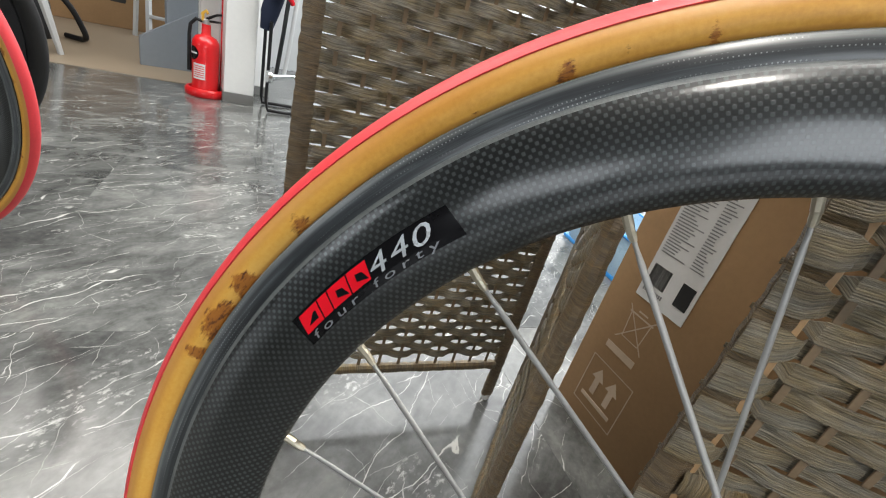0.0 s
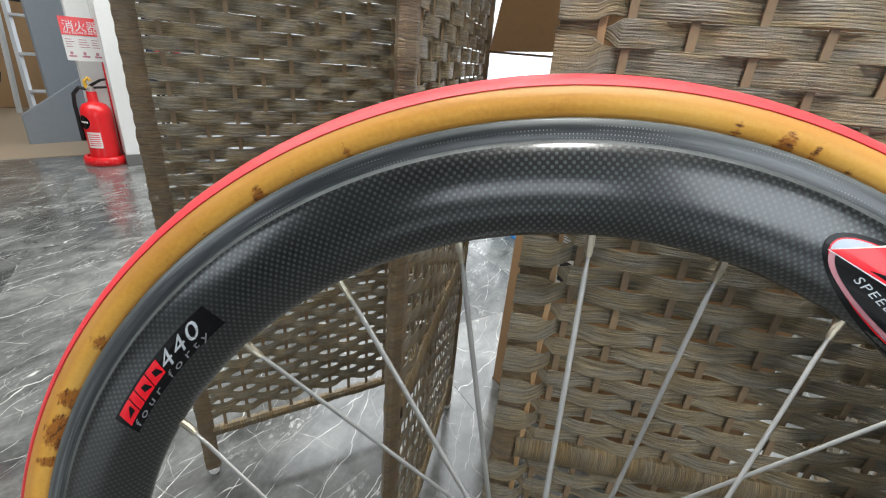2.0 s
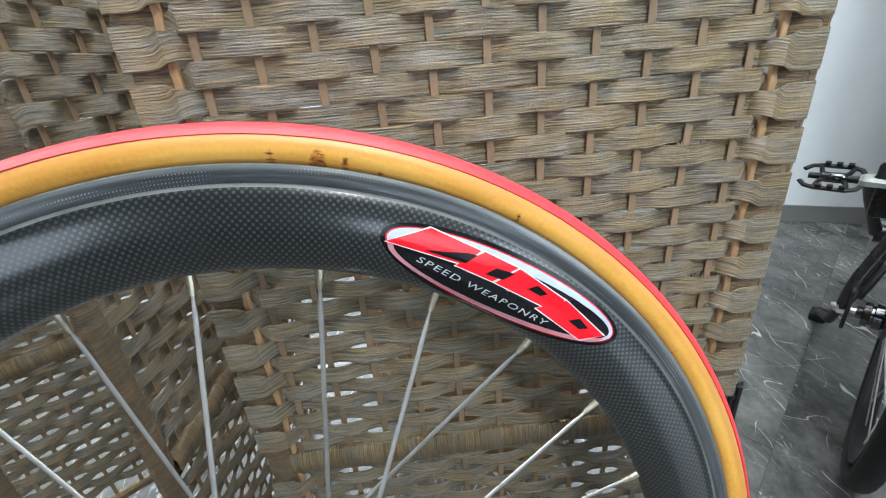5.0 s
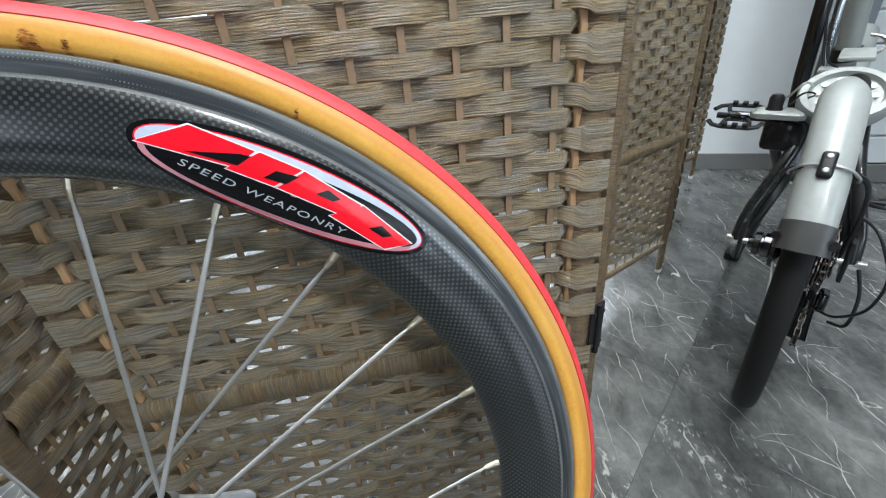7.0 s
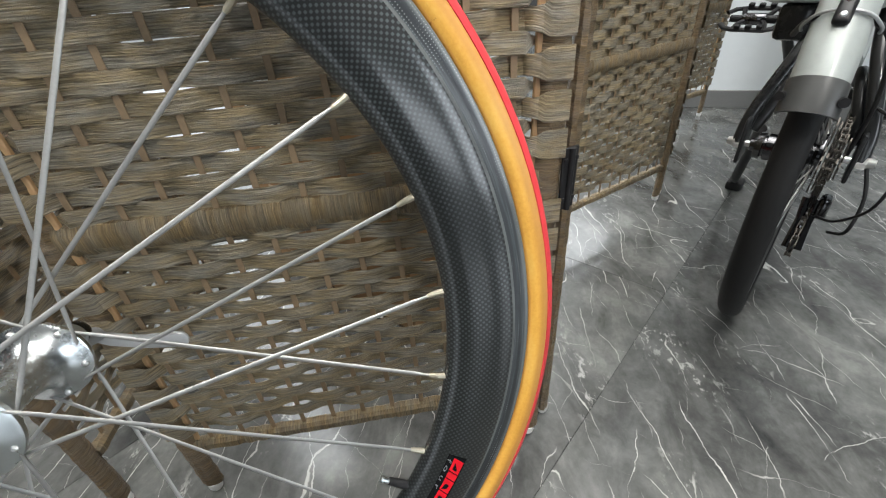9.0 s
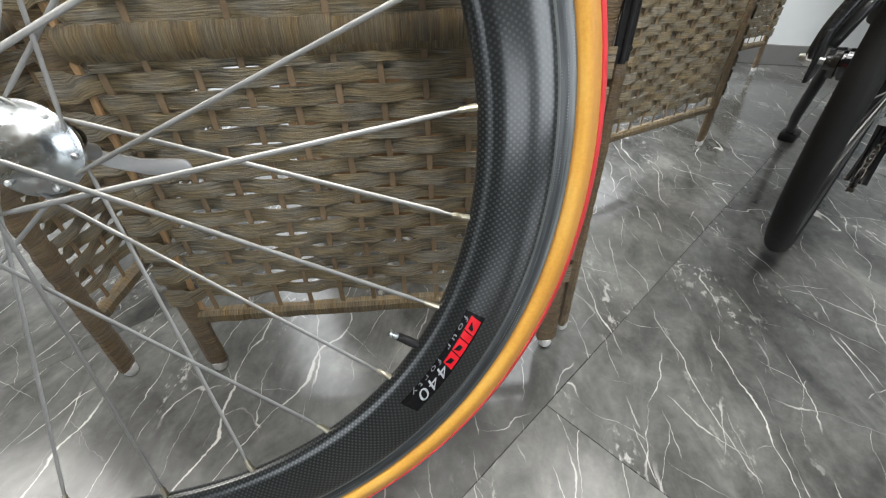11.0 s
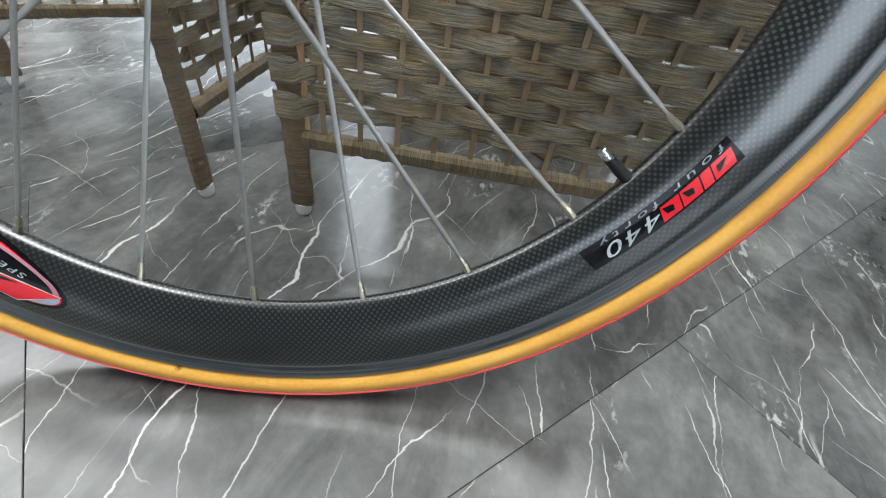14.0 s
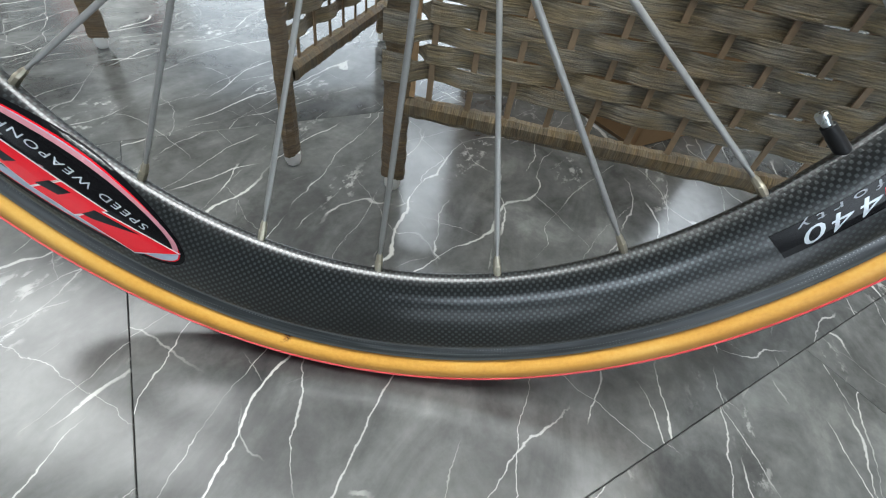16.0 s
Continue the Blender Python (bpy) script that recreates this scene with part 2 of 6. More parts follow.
def carbon():
    """Woven carbon under lacquer; U and V of the unwrap are metres along and across the rim."""
    n = Nodes("carbon_weave")
    uv = n.coords("UV")
    sep = n.add("ShaderNodeSeparateXYZ")
    n.link(uv, sep.inputs[0])
    u, v = sep.outputs[0], sep.outputs[1]
    tow = 0.00195
    a = n.math("DIVIDE", u, tow)
    b = n.math("DIVIDE", v, tow * 1.05)
    sa = n.math("SINE", n.math("MULTIPLY", a, 3.14159))
    sb = n.math("SINE", n.math("MULTIPLY", b, 3.14159))
    cell = n.math("MULTIPLY", sa, sb)
    mask = n.ramp(n.math("ADD", n.math("MULTIPLY", cell, 0.5), 0.5), [(0.52, 0.0), (0.80, 1.0)])
    wear = n.noise(n.mapped(uv, (16, 60, 1)), 1.0, 5, 0.6)
    lit = n.math("MULTIPLY", mask, n.ramp(n.noise(n.mapped(uv, (9, 14, 1)), 1.0, 2), [(0.3, 0.35), (0.7, 1.0)]))
    col = n.mix(lit, (0.0018, 0.0025, 0.0029), (0.072, 0.084, 0.086))
    col = n.mix(n.ramp(wear, [(0.60, 0.0), (0.8, 0.2)]), col, (0.05, 0.052, 0.048))
    rough = n.math("ADD", 0.28, n.math("MULTIPLY", wear, 0.14))
    n.bump(n.math("ADD", mask, n.math("MULTIPLY", wear, 0.5)), 0.20, 0.0004)
    n.put(n.bsdf.inputs["Coat IOR"], 1.58)
    return n.done(col, rough, n.math("MULTIPLY", lit, 0.6), 0.4, 0.9, 0.17)


def brake_track():
    """The rim's edge band: worn smooth carbon with rows of fine stitches rubbed pale; window reflection painted in."""
    n = Nodes("worn_carbon_painted_gloss")
    uv = n.coords("UV")
    sep = n.add("ShaderNodeSeparateXYZ")
    n.link(uv, sep.inputs[0])
    u, v = sep.outputs[0], sep.outputs[1]
    ticks = n.ramp(n.math("SINE", n.math("MULTIPLY", u, 6.28318 / 0.0016)), [(0.45, 0.0), (0.8, 1.0)])
    rows = n.ramp(n.math("SINE", n.math("MULTIPLY", v, 6.28318 / 0.0019)), [(0.40, 0.0), (0.8, 1.0)])
    where = n.ramp(n.noise(n.mapped(uv, (17, 210, 1)), 1.0, 4, 0.6), [(0.52, 0.0), (0.60, 1.0)])
    dots = n.math("MULTIPLY", n.math("MULTIPLY", ticks, rows), where)
    wear_gloss = n.noise(n.mapped(uv, (9, 240, 1)), 1.0, 5, 0.65)
    lip = n.ramp(n.math("ADD", n.math("MULTIPLY", v, 100.0), n.math("MULTIPLY", wear_gloss, 0.16)), [(0.34, 1.0), (0.50, 0.0)])
    # paler smears are partly wear, partly the window's reflection put into the colour
    col = n.ramp(wear_gloss, [(0.36, (0.006, 0.008, 0.010)), (0.54, (0.022, 0.027, 0.031)), (0.70, (0.075, 0.088, 0.094))])
    col = n.mix(lip, col, n.ramp(wear_gloss, [(0.32, (0.050, 0.060, 0.062)), (0.68, (0.135, 0.150, 0.150))]))
    col = n.mix(n.math("MULTIPLY", dots, 0.7), col, (0.30, 0.32, 0.32))
    n.bump(n.math("ADD", dots, wear_gloss), 0.12, 0.0003)
    return n.done(col, n.math("ADD", 0.26, n.math("MULTIPLY", wear_gloss, 0.22)), 0, 0.5, 0.8, 0.22)


def tan_wall():
    """Old tan sidewall: cream to ochre casing with brown glue stains at known spots and fine cracks."""
    n = Nodes("tan_sidewall")
    uv = n.coords("UV")
    sep = n.add("ShaderNodeSeparateXYZ")
    n.link(uv, sep.inputs[0])
    u, v = sep.outputs[0], sep.outputs[1]
    patch = n.noise(n.mapped(uv, (11, 45, 1)), 1.0, 5, 0.62)
    fine = n.noise(n.mapped(uv, (420, 420, 1)), 1.0, 3, 0.6)
    col = n.ramp(n.math("ADD", n.math("MULTIPLY", patch, 0.75), n.math("MULTIPLY", fine, 0.25)),
                 [(0.30, (0.52, 0.235, 0.032)), (0.50, (0.68, 0.36, 0.062)), (0.72, (0.75, 0.47, 0.120))])
    edge = n.ramp(n.math("ADD", v, n.math("MULTIPLY", patch, 0.002)), [(0.0, 0.0), (0.0135, 0.0), (0.0165, 0.75)])
    col = n.mix(edge, col, (0.43, 0.20, 0.075))
    band = n.ramp(n.math("ADD", n.math("MULTIPLY", v, 100.0), n.math("MULTIPLY", patch, 0.10)), [(0.40, 0.55), (0.52, 0.0)])
    col = n.mix(band, col, (0.50, 0.225, 0.055))
    seam = n.ramp(n.math("ABSOLUTE", n.math("SUBTRACT", n.math("ADD", v, n.math("MULTIPLY", patch, 0.0008)), 0.0131)), [(0.0, 0.40), (0.0006, 0.0)])
    col = n.mix(seam, col, (0.38, 0.15, 0.02))
    # ground-in stains: angle on the wheel, half length in degrees, strength
    total = None
    ragged = n.noise(n.mapped(uv, (150, 420, 1)), 1.0, 6, 0.7)
    for angle, half, power in ((296.9, 1.6, 1.0), (292.5, 2.6, 1.0), (288.5, 0.8, 1.0), (304.6, 1.5, 0.7), (321.0, 2.4, 0.45), (327.7, 1.0, 0.8),
                               (331.7, 0.7, 0.5), (336.9, 0.5, 0.75), (10.2, 0.9, 0.6), (14.3, 1.1, 0.8), (16.8, 0.8, 0.6), (20.2, 1.2, 0.5),
                               (34.7, 0.5, 0.6), (189.7, 1.5, 0.55), (60.0, 0.6, 0.5)):
        d = n.math("ABSOLUTE", n.math("SUBTRACT", n.math("DIVIDE", u, 0.3238 * pi / 180.0), angle if angle > 255 else angle + 360.0))
        near = n.math("MAXIMUM", n.math("SUBTRACT", 1.0, n.math("DIVIDE", d, half * 1.7)), 0.0)
        spot = n.math("MULTIPLY", n.math("MULTIPLY", near, ragged), power * 2.6)
        total = spot if total is None else n.math("MAXIMUM", total, spot)
    low = n.ramp(n.math("MULTIPLY", v, 34.0), [(0.06, 1.0), (0.28, 0.80), (0.46, 0.35)])
    stain = n.ramp(n.math("MULTIPLY", total, low), [(0.52, 0.0), (0.70, 1.0)])
    specks = n.ramp(n.noise(n.mapped(uv, (95, 190, 1)), 1.0, 4, 0.6), [(0.70, 0.0), (0.78, 0.6)])
    col = n.mix(specks, col, (0.30, 0.12, 0.03))
    col = n.mix(stain, col, n.mix(n.ramp(ragged, [(0.5, 0.0), (0.62, 1.0)]), (0.36, 0.13, 0.018), (0.075, 0.018, 0.006)))
    n.bump(n.math("ADD", fine, patch), 0.2, 0.0004)
    return n.done(col, 0.42, spec=0.45)


from math import pi

FLOOR = marble_floor()
GROUT = worn("dark_joint", (0.03, 0.03, 0.03), 0.8)
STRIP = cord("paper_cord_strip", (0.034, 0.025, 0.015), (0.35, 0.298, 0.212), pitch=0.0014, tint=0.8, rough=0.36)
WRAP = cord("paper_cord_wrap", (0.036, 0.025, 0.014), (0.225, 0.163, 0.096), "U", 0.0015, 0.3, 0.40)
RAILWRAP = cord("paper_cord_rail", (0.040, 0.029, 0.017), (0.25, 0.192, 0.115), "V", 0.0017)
ROD = worn("cane_rod", (0.215, 0.150, 0.088), 0.6, scale=60, vary=0.3)
WHITE_PLUG = worn("white_plastic", (0.78, 0.78, 0.76), 0.4, vary=0.06)
CARBON = carbon()
TRACK = brake_track()
TAN = tan_wall()
RED_TREAD = worn("red_rubber", (0.66, 0.045, 0.055), 0.5, scale=80, vary=0.14, bump=0.3)
POST_WOOD = worn("pale_stile_wood", (0.40, 0.25, 0.125), 0.55, scale=50, vary=0.25, bump=0.25)
STEEL = worn("brushed_steel", (0.62, 0.62, 0.61), 0.30, 1.0, 200, 0.1, 0.1)
SPOKE = worn("stainless_spoke", (0.35, 0.35, 0.34), 0.48, 0.7, 160, 0.15, 0.08)
BRASS = worn("nickelled_brass", (0.52, 0.48, 0.38), 0.40, 1.0, 200, 0.12, 0.1)
ALLOY = worn("polished_alloy", (0.60, 0.635, 0.65), 0.27, 1.0, 60, 0.10, 0.10)
BLACK = worn("black_plastic", (0.014, 0.014, 0.015), 0.38, vary=0.3, spec=0.22)
GLOSS_BLACK = worn("glossy_black_film", (0.006, 0.006, 0.007), 0.16, vary=0.1, bump=0.02, spec=0.22)
FILM_RED = worn("red_film", (0.72, 0.006, 0.018), 0.2, vary=0.05, bump=0.02)
FILM_SILVER = worn("silver_film", (0.50, 0.54, 0.58), 0.25, 0.3, vary=0.15, bump=0.02)
FILM_WHITE = worn("white_film", (0.74, 0.70, 0.70), 0.25, vary=0.05, bump=0.02)
FILM_SHINE = worn("painted_shine_film", (0.40, 0.46, 0.56), 0.22, vary=0.2, bump=0.02)
FILM_PINK = worn("pink_film", (0.45, 0.20, 0.24), 0.25, vary=0.2, bump=0.02)
RUBBER = worn("black_rubber", (0.013, 0.013, 0.013), 0.62, scale=90, vary=0.3, bump=0.4, spec=0.22)
GREY_PAINT = worn("silver_grey_paint", (0.30, 0.325, 0.312), 0.40, 0.10, 25, 0.12, 0.05, 0.2)
SMOKE_FLAP = worn("smoky_plastic", (0.042, 0.043, 0.042), 0.4, vary=0.2)
DARK_PAINT = worn("dark_frame_paint", (0.016, 0.017, 0.018), 0.3, vary=0.3, coat=0.4, spec=0.22)
CHAINM = worn("oiled_chain_steel", (0.075, 0.068, 0.060), 0.42, 1.0, 200, 0.3)
DARK_CHROME = worn("dark_chrome", (0.10, 0.10, 0.105), 0.12, 1.0, 60, 0.1, 0.03)
DARK_BLUE = worn("dark_blue_cloth", (0.016, 0.022, 0.045), 0.8, vary=0.3, spec=0.22)
FILM_GREY = worn("grey_film", (0.22, 0.23, 0.25), 0.3, 0.3, vary=0.2, bump=0.02)
CARD = worn("brown_cardboard", (0.30, 0.185, 0.095), 0.75, scale=25, vary=0.13, bump=0.2, spec=0.2)
CARD_DARK = worn("cardboard_edge", (0.10, 0.06, 0.03), 0.8, vary=0.2)
PRINT = worn("pale_print", (0.48, 0.37, 0.27), 0.7, vary=0.15)
PAPER = worn("white_label_paper", (0.70, 0.70, 0.69), 0.6, vary=0.06)
INK = worn("black_ink", (0.03, 0.03, 0.03), 0.6, vary=0.1, spec=0.22)
PALE_BLUE = worn("pale_blue_plastic", (0.36, 0.53, 0.68), 0.28, vary=0.12)
GREY_INK = worn("grey_ink", (0.20, 0.20, 0.21), 0.6, vary=0.1)
BLUE = worn("blue_plastic", (0.03, 0.27, 0.68), 0.35, vary=0.12)
WALL = worn("white_wall_paint", (0.70, 0.735, 0.745), 0.5, scale=6, vary=0.05, bump=0.12)
PILLAR = worn("pillar_paint", (0.72, 0.73, 0.72), 0.45, scale=10, vary=0.05)
BASEBOARD = worn("grey_baseboard", (0.16, 0.16, 0.155), 0.45, vary=0.15)
BEIGE = worn("beige_sheet_floor", (0.25, 0.20, 0.145), 0.5, scale=8, vary=0.14)
FIRE_RED = worn("extinguisher_red", (0.66, 0.012, 0.016), 0.3, vary=0.1, coat=0.3)
YELLOW = worn("yellow_plastic", (0.72, 0.42, 0.05), 0.4, vary=0.1)
SLATE = worn("slate_grey_board", (0.20, 0.225, 0.255), 0.55, scale=10, vary=0.08)
LIGHT_GREY = worn("light_grey_steel", (0.55, 0.57, 0.58), 0.4, 0.2, vary=0.08)
DULL_ALLOY = worn("dull_alloy", (0.42, 0.43, 0.44), 0.5, 0.6, 60, 0.1)
FAR_WALL = worn("shop_wall_paint", (0.055, 0.055, 0.054), 0.7, scale=5, vary=0.15)
GROOVE_PALE = worn("rubbed_carbon_edge", (0.090, 0.098, 0.098), 0.45, scale=200, vary=0.5, bump=0.4)
CEILING = worn("ceiling_board", (0.20, 0.20, 0.197), 0.8, vary=0.04)


def glow(name, colour, strength):
    n = Nodes(name)
    n.put(n.bsdf.inputs["Base Color"], (0.8, 0.8, 0.8))
    n.put(n.bsdf.inputs["Emission Color"], colour)
    n.put(n.bsdf.inputs["Emission Strength"], strength)
    return n.mat


SKYGLOW = glow("daylight_outside", (0.80, 0.90, 1.0), 0.9)
GLASS = Nodes("window_glass")
GLASS.put(GLASS.bsdf.inputs["Transmission Weight"], 1.0)
GLASS.put(GLASS.bsdf.inputs["IOR"], 1.05)
GLASS = GLASS.done((0.95, 0.97, 0.97), 0.0)


# ---- mesh helpers ----
def part(name, bm, material, parent=None, label="", smooth=True):
    me = bpy.data.meshes.new(name)
    if len(bm.faces) < 60000:
        bmesh.ops.recalc_face_normals(bm, faces=bm.faces)
    bm.normal_update()
    bm.to_mesh(me)
    bm.free()
    mats = material if isinstance(material, (list, tuple)) else [material]
    for m in mats:
        me.materials.append(m)
    if smooth:
        for poly in me.polygons:
            poly.use_smooth = True
        me.set_sharp_from_angle(angle=radians(38))
    ob = new(name, me)
    if parent is not None:
        ob.parent = parent
    if label:
        tagged(ob, label)
    return ob


def share(name, ob, m, parent):
    """Another object on the same mesh."""
    twin = new(name, ob.data)
    twin.parent = parent
    twin.matrix_basis = m
    return twin


def thing(name, label, category, m=None, group="", kind=""):
    ob = new(name)
    ob.empty_display_size = 0.05
    if m is not None:
        ob.matrix_basis = m
    return tagged(ob, label, category, group, kind)


def box(bm, x0, x1, y0, y1, z0, z1, bevel=0.0, seg=2, m=None, mat=0):
    made = bmesh.ops.create_cube(bm, size=1.0)["verts"]
    for v in made:
        v.co = Vector(((x0 + x1) / 2 + v.co.x * (x1 - x0), (y0 + y1) / 2 + v.co.y * (y1 - y0), (z0 + z1) / 2 + v.co.z * (z1 - z0)))
    faces = list({f for v in made for f in v.link_faces})
    for f in faces:
        f.material_index = mat
    if bevel > 0:
        edges = list({e for v in made for e in v.link_edges})
        res = bmesh.ops.bevel(bm, geom=edges, offset=bevel, segments=seg, profile=0.5, affect="EDGES")
        made = list({v for f in res["faces"] for v in f.verts} | {v for v in made if v.is_valid})
    if m is not None:
        bmesh.ops.transform(bm, matrix=m, verts=made)
    return bm


def tube(bm, points, radius, sides=10, closed=False, flat=1.0, cap=True, mat=0):
    """A tube along points; radius is one number or one for each point."""
    pts = [Vector(p) for p in points]
    rad = radius if isinstance(radius, (list, tuple)) else [radius] * len(pts)
    rings, side = [], None
    for k, p in enumerate(pts):
        if closed:
            way = pts[(k + 1) % len(pts)] - pts[k - 1]
        else:
            way = pts[min(k + 1, len(pts) - 1)] - pts[max(k - 1, 0)]
        way.normalize()
        if side is None:
            ref = Vector((0, 0, 1)) if abs(way.z) < 0.9 else Vector((0, 1, 0))
            side = way.cross(ref).normalized()
        else:
            side = (side - way * side.dot(way)).normalized()
        up = way.cross(side)
        rings.append([bm.verts.new(p + (side * math.cos(2 * pi * j / sides) + up * math.sin(2 * pi * j / sides) * flat) * rad[k]) for j in range(sides)])
    count = len(rings) if closed else len(rings) - 1
    for k in range(count):
        a, b = rings[k], rings[(k + 1) % len(rings)]
        for j in range(sides):
            f = bm.faces.new((a[j], a[(j + 1) % sides], b[(j + 1) % sides], b[j]))
            f.material_index = mat
    if cap and not closed:
        bm.faces.new(rings[0][::-1]).material_index = mat
        bm.faces.new(rings[-1]).material_index = mat
    return bm


def lathe(bm, profile, segs=48, axis="y", start=0.0, sweep=2 * pi, mats=None, metres=None, closed=False):
    """Turn (radius, along) pairs about an axis. The unwrap is metres along and across when metres gives a radius."""
    uv = bm.loops.layers.uv.verify() if metres else None
    full = abs(sweep - 2 * pi) < 1e-6
    n = segs if full else segs + 1
    rings = []
    for k in range(n):
        a = start + sweep * k / segs
        s, c = math.sin(a), math.cos(a)
        row = []
        for r, h in profile:
            if axis == "y":
                row.append(bm.verts.new((r * s, h, r * c)))
            elif axis == "x":
                row.append(bm.verts.new((h, r * s, r * c)))
            else:
                row.append(bm.verts.new((r * c, r * s, h)))
        rings.append(row)
    arc = [0.0]
    for p, q in zip(profile, profile[1:]):
        arc.append(arc[-1] + math.hypot(q[0] - p[0], q[1] - p[1]))
    spans = len(profile) if closed else len(profile) - 1
    for k in range(segs):
        a, b = rings[k], rings[(k + 1) % n]
        for j in range(spans):
            j2 = (j + 1) % len(profile)
            quad = (a[j], a[j2], b[j2], b[j])
            f = bm.faces.new(quad)
            if mats:
                f.material_index = mats[j]
            if uv:
                u0, u1 = (start + sweep * k / segs) * metres, (start + sweep * (k + 1) / segs) * metres
                v0 = arc[j]
                v1 = arc[j2] if j2 else arc[j] + 0.002
                for loop, val in zip(f.loops, ((u0, v0), (u0, v1), (u1, v1), (u1, v0))):
                    loop[uv].uv = val
    return bm


def cylinder(bm, p0, p1, r, sides=16, r2=None, mat=0):
    return tube(bm, [p0, p1], [r, r if r2 is None else r2], sides, mat=mat)


# ---- the setting ----
def tile_floor():
    """Vinyl tiles 0.457 by 0.914 in staggered rows, each its own piece, on one dark bed."""
    bm = bmesh.new()
    box(bm, -6.0, 4.2, -4.2, 5.2, -0.12, -0.0035)
    floor = tagged(part("floor", bm, GROUT, smooth=False), "dark grey marble-patterned glossy vinyl tile floor", "floor", kind="structure")
    a = radians(35.2)
    u, v = Vector((math.cos(a), math.sin(a), 0)), Vector((-math.sin(a), math.cos(a), 0))
    lu, lv, gap = 0.914, 0.457, 0.00022
    bm = bmesh.new()
    box(bm, gap, lu - gap, gap, lv - gap, -0.004, 0.0, 0.0004, 1)
    first = part("tile", bm, FLOOR, floor, smooth=False)
    spots = []
    for row in range(-22, 23):
        for col in range(-13, 13):
            base = u * (-0.167 + 0.457 * (row % 2) + lu * col) + v * (-0.194 + lv * row)
            mid = base + u * lu / 2 + v * lv / 2
            if -5.75 < mid.x < 3.95 and -3.95 < mid.y < 4.95:
                spots.append((abs(mid.x) + abs(mid.y), base))
    spots.sort(key=lambda s: s[0])
    m = Matrix.Rotation(a, 4, "Z")
    for k, (_, base) in enumerate(spots):
        if k == 0:
            first.matrix_basis = Matrix.Translation(base) @ m
        elif k < 290:
            share("tile", first, Matrix.Translation(base) @ m, floor)
    return floor


def plain(name, label, category, material, bounds, bevel=0.0, kind="structure"):
    bm = bmesh.new()
    box(bm, *bounds, bevel)
    return tagged(part(name, bm, material, smooth=bevel > 0), label, category, kind=kind)


def wall_with_window(name, label, x0, x1, y0, y1, wx0, wx1, wz0, wz1):
    """A wall along x with a glazed opening through it."""
    bm = bmesh.new()
    box(bm, x0, wx0, y0, y1, 0, CEIL)
    box(bm, wx1, x1, y0, y1, 0, CEIL)
    box(bm, wx0, wx1, y0, y1, wz1, CEIL)
    if wz0 > 0.01:
        box(bm, wx0, wx1, y0, y1, 0, wz0)
    tagged(part(name, bm, FAR_WALL, smooth=False), label, "wall", kind="structure")


tile_floor()
plain("ceiling", "white plain ceiling boards", "ceiling", CEILING, (-6.0, 4.2, -4.2, 5.2, CEIL, CEIL + 0.1))
wall_with_window("wall_north", "grey back wall with a wide bright window", -6.0, 4.2, 5.0, 5.2, -4.6, 2.2, 0.05, 2.45)
wall_with_window("wall_south", "grey front wall with a low wide shop window", -0.5, 1.8, -4.2, -4.0, -0.28, 1.30, 0.42, 1.12)
wall_with_window("wall_south_right", "grey front wall with a tall shop window", 1.8, 4.2, -4.2, -4.0, 2.00, 3.90, 0.40, 2.50)
wall_with_window("wall_south_left", "grey front wall with a shop window", -6.0, -0.5, -4.2, -4.0, -4.5, -2.6, 0.5, 2.1)
plain("wall_west", "plain grey side wall", "wall", FAR_WALL, (-6.2, -6.0, -4.2, 5.2, 0, CEIL))
plain("wall_east", "plain grey side wall", "wall", FAR_WALL, (4.2, 4.4, -4.2, 5.2, 0, CEIL))
for wname, wy, wx0, wx1, wz0 in (("window_1", 5.1, -4.6, 2.2, 0.05), ("window_2", -4.1, -0.28, 1.30, 0.42), ("window_3", -4.1, -4.5, -2.6, 0.5), ("window_4", -4.1, 2.00, 3.90, 0.40)):
    top = {"window_1": 2.45, "window_2": 1.12, "window_3": 2.1, "window_4": 2.50}[wname]
    win = thing(wname, "aluminium-framed shop window in daylight", "window", kind="structure")
    bm = bmesh.new()
    bays = max(1, round((wx1 - wx0) / 1.2))
    for k in range(bays + 1):
        x = wx0 + (wx1 - wx0) * k / bays
        box(bm, x - 0.025, x + 0.025, wy - 0.04, wy + 0.04, wz0, top, 0.003, 1)
    for z in (wz0, top):
        box(bm, wx0, wx1, wy - 0.04, wy + 0.04, z - 0.025, z + 0.025, 0.003, 1)
    part("window_frame", bm, LIGHT_GREY, win)
    out = 1 if wy > 0 else -1
    bm = bmesh.new()
    box(bm, wx0 - 0.35, wx1 + 0.35, wy + out * 0.5, wy + out * 0.52, -0.1, 3.2)
    tagged(part("backdrop", bm, SKYGLOW, smooth=False), "bright daylight outside the window", "daylight", kind="structure")
# rectangular fittings for the added ceiling lamps
for (lx, ly), (sx, sy) in zip(LAMP_SPOTS, LAMP_SIZES):
    bm = bmesh.new()
    box(bm, -sx / 2 - 0.06, sx / 2 + 0.06, -sy / 2 - 0.04, sy / 2 + 0.04, CEIL - 0.045, CEIL + 0.002, 0.006, 2)
    lamp = thing("ceiling_light", "white rectangular fitting of an added, unseen ceiling light", "ceiling light", pose(lx, ly, 0), "ceiling lights")
    part("frame", bm, WHITE_PLUG, lamp)
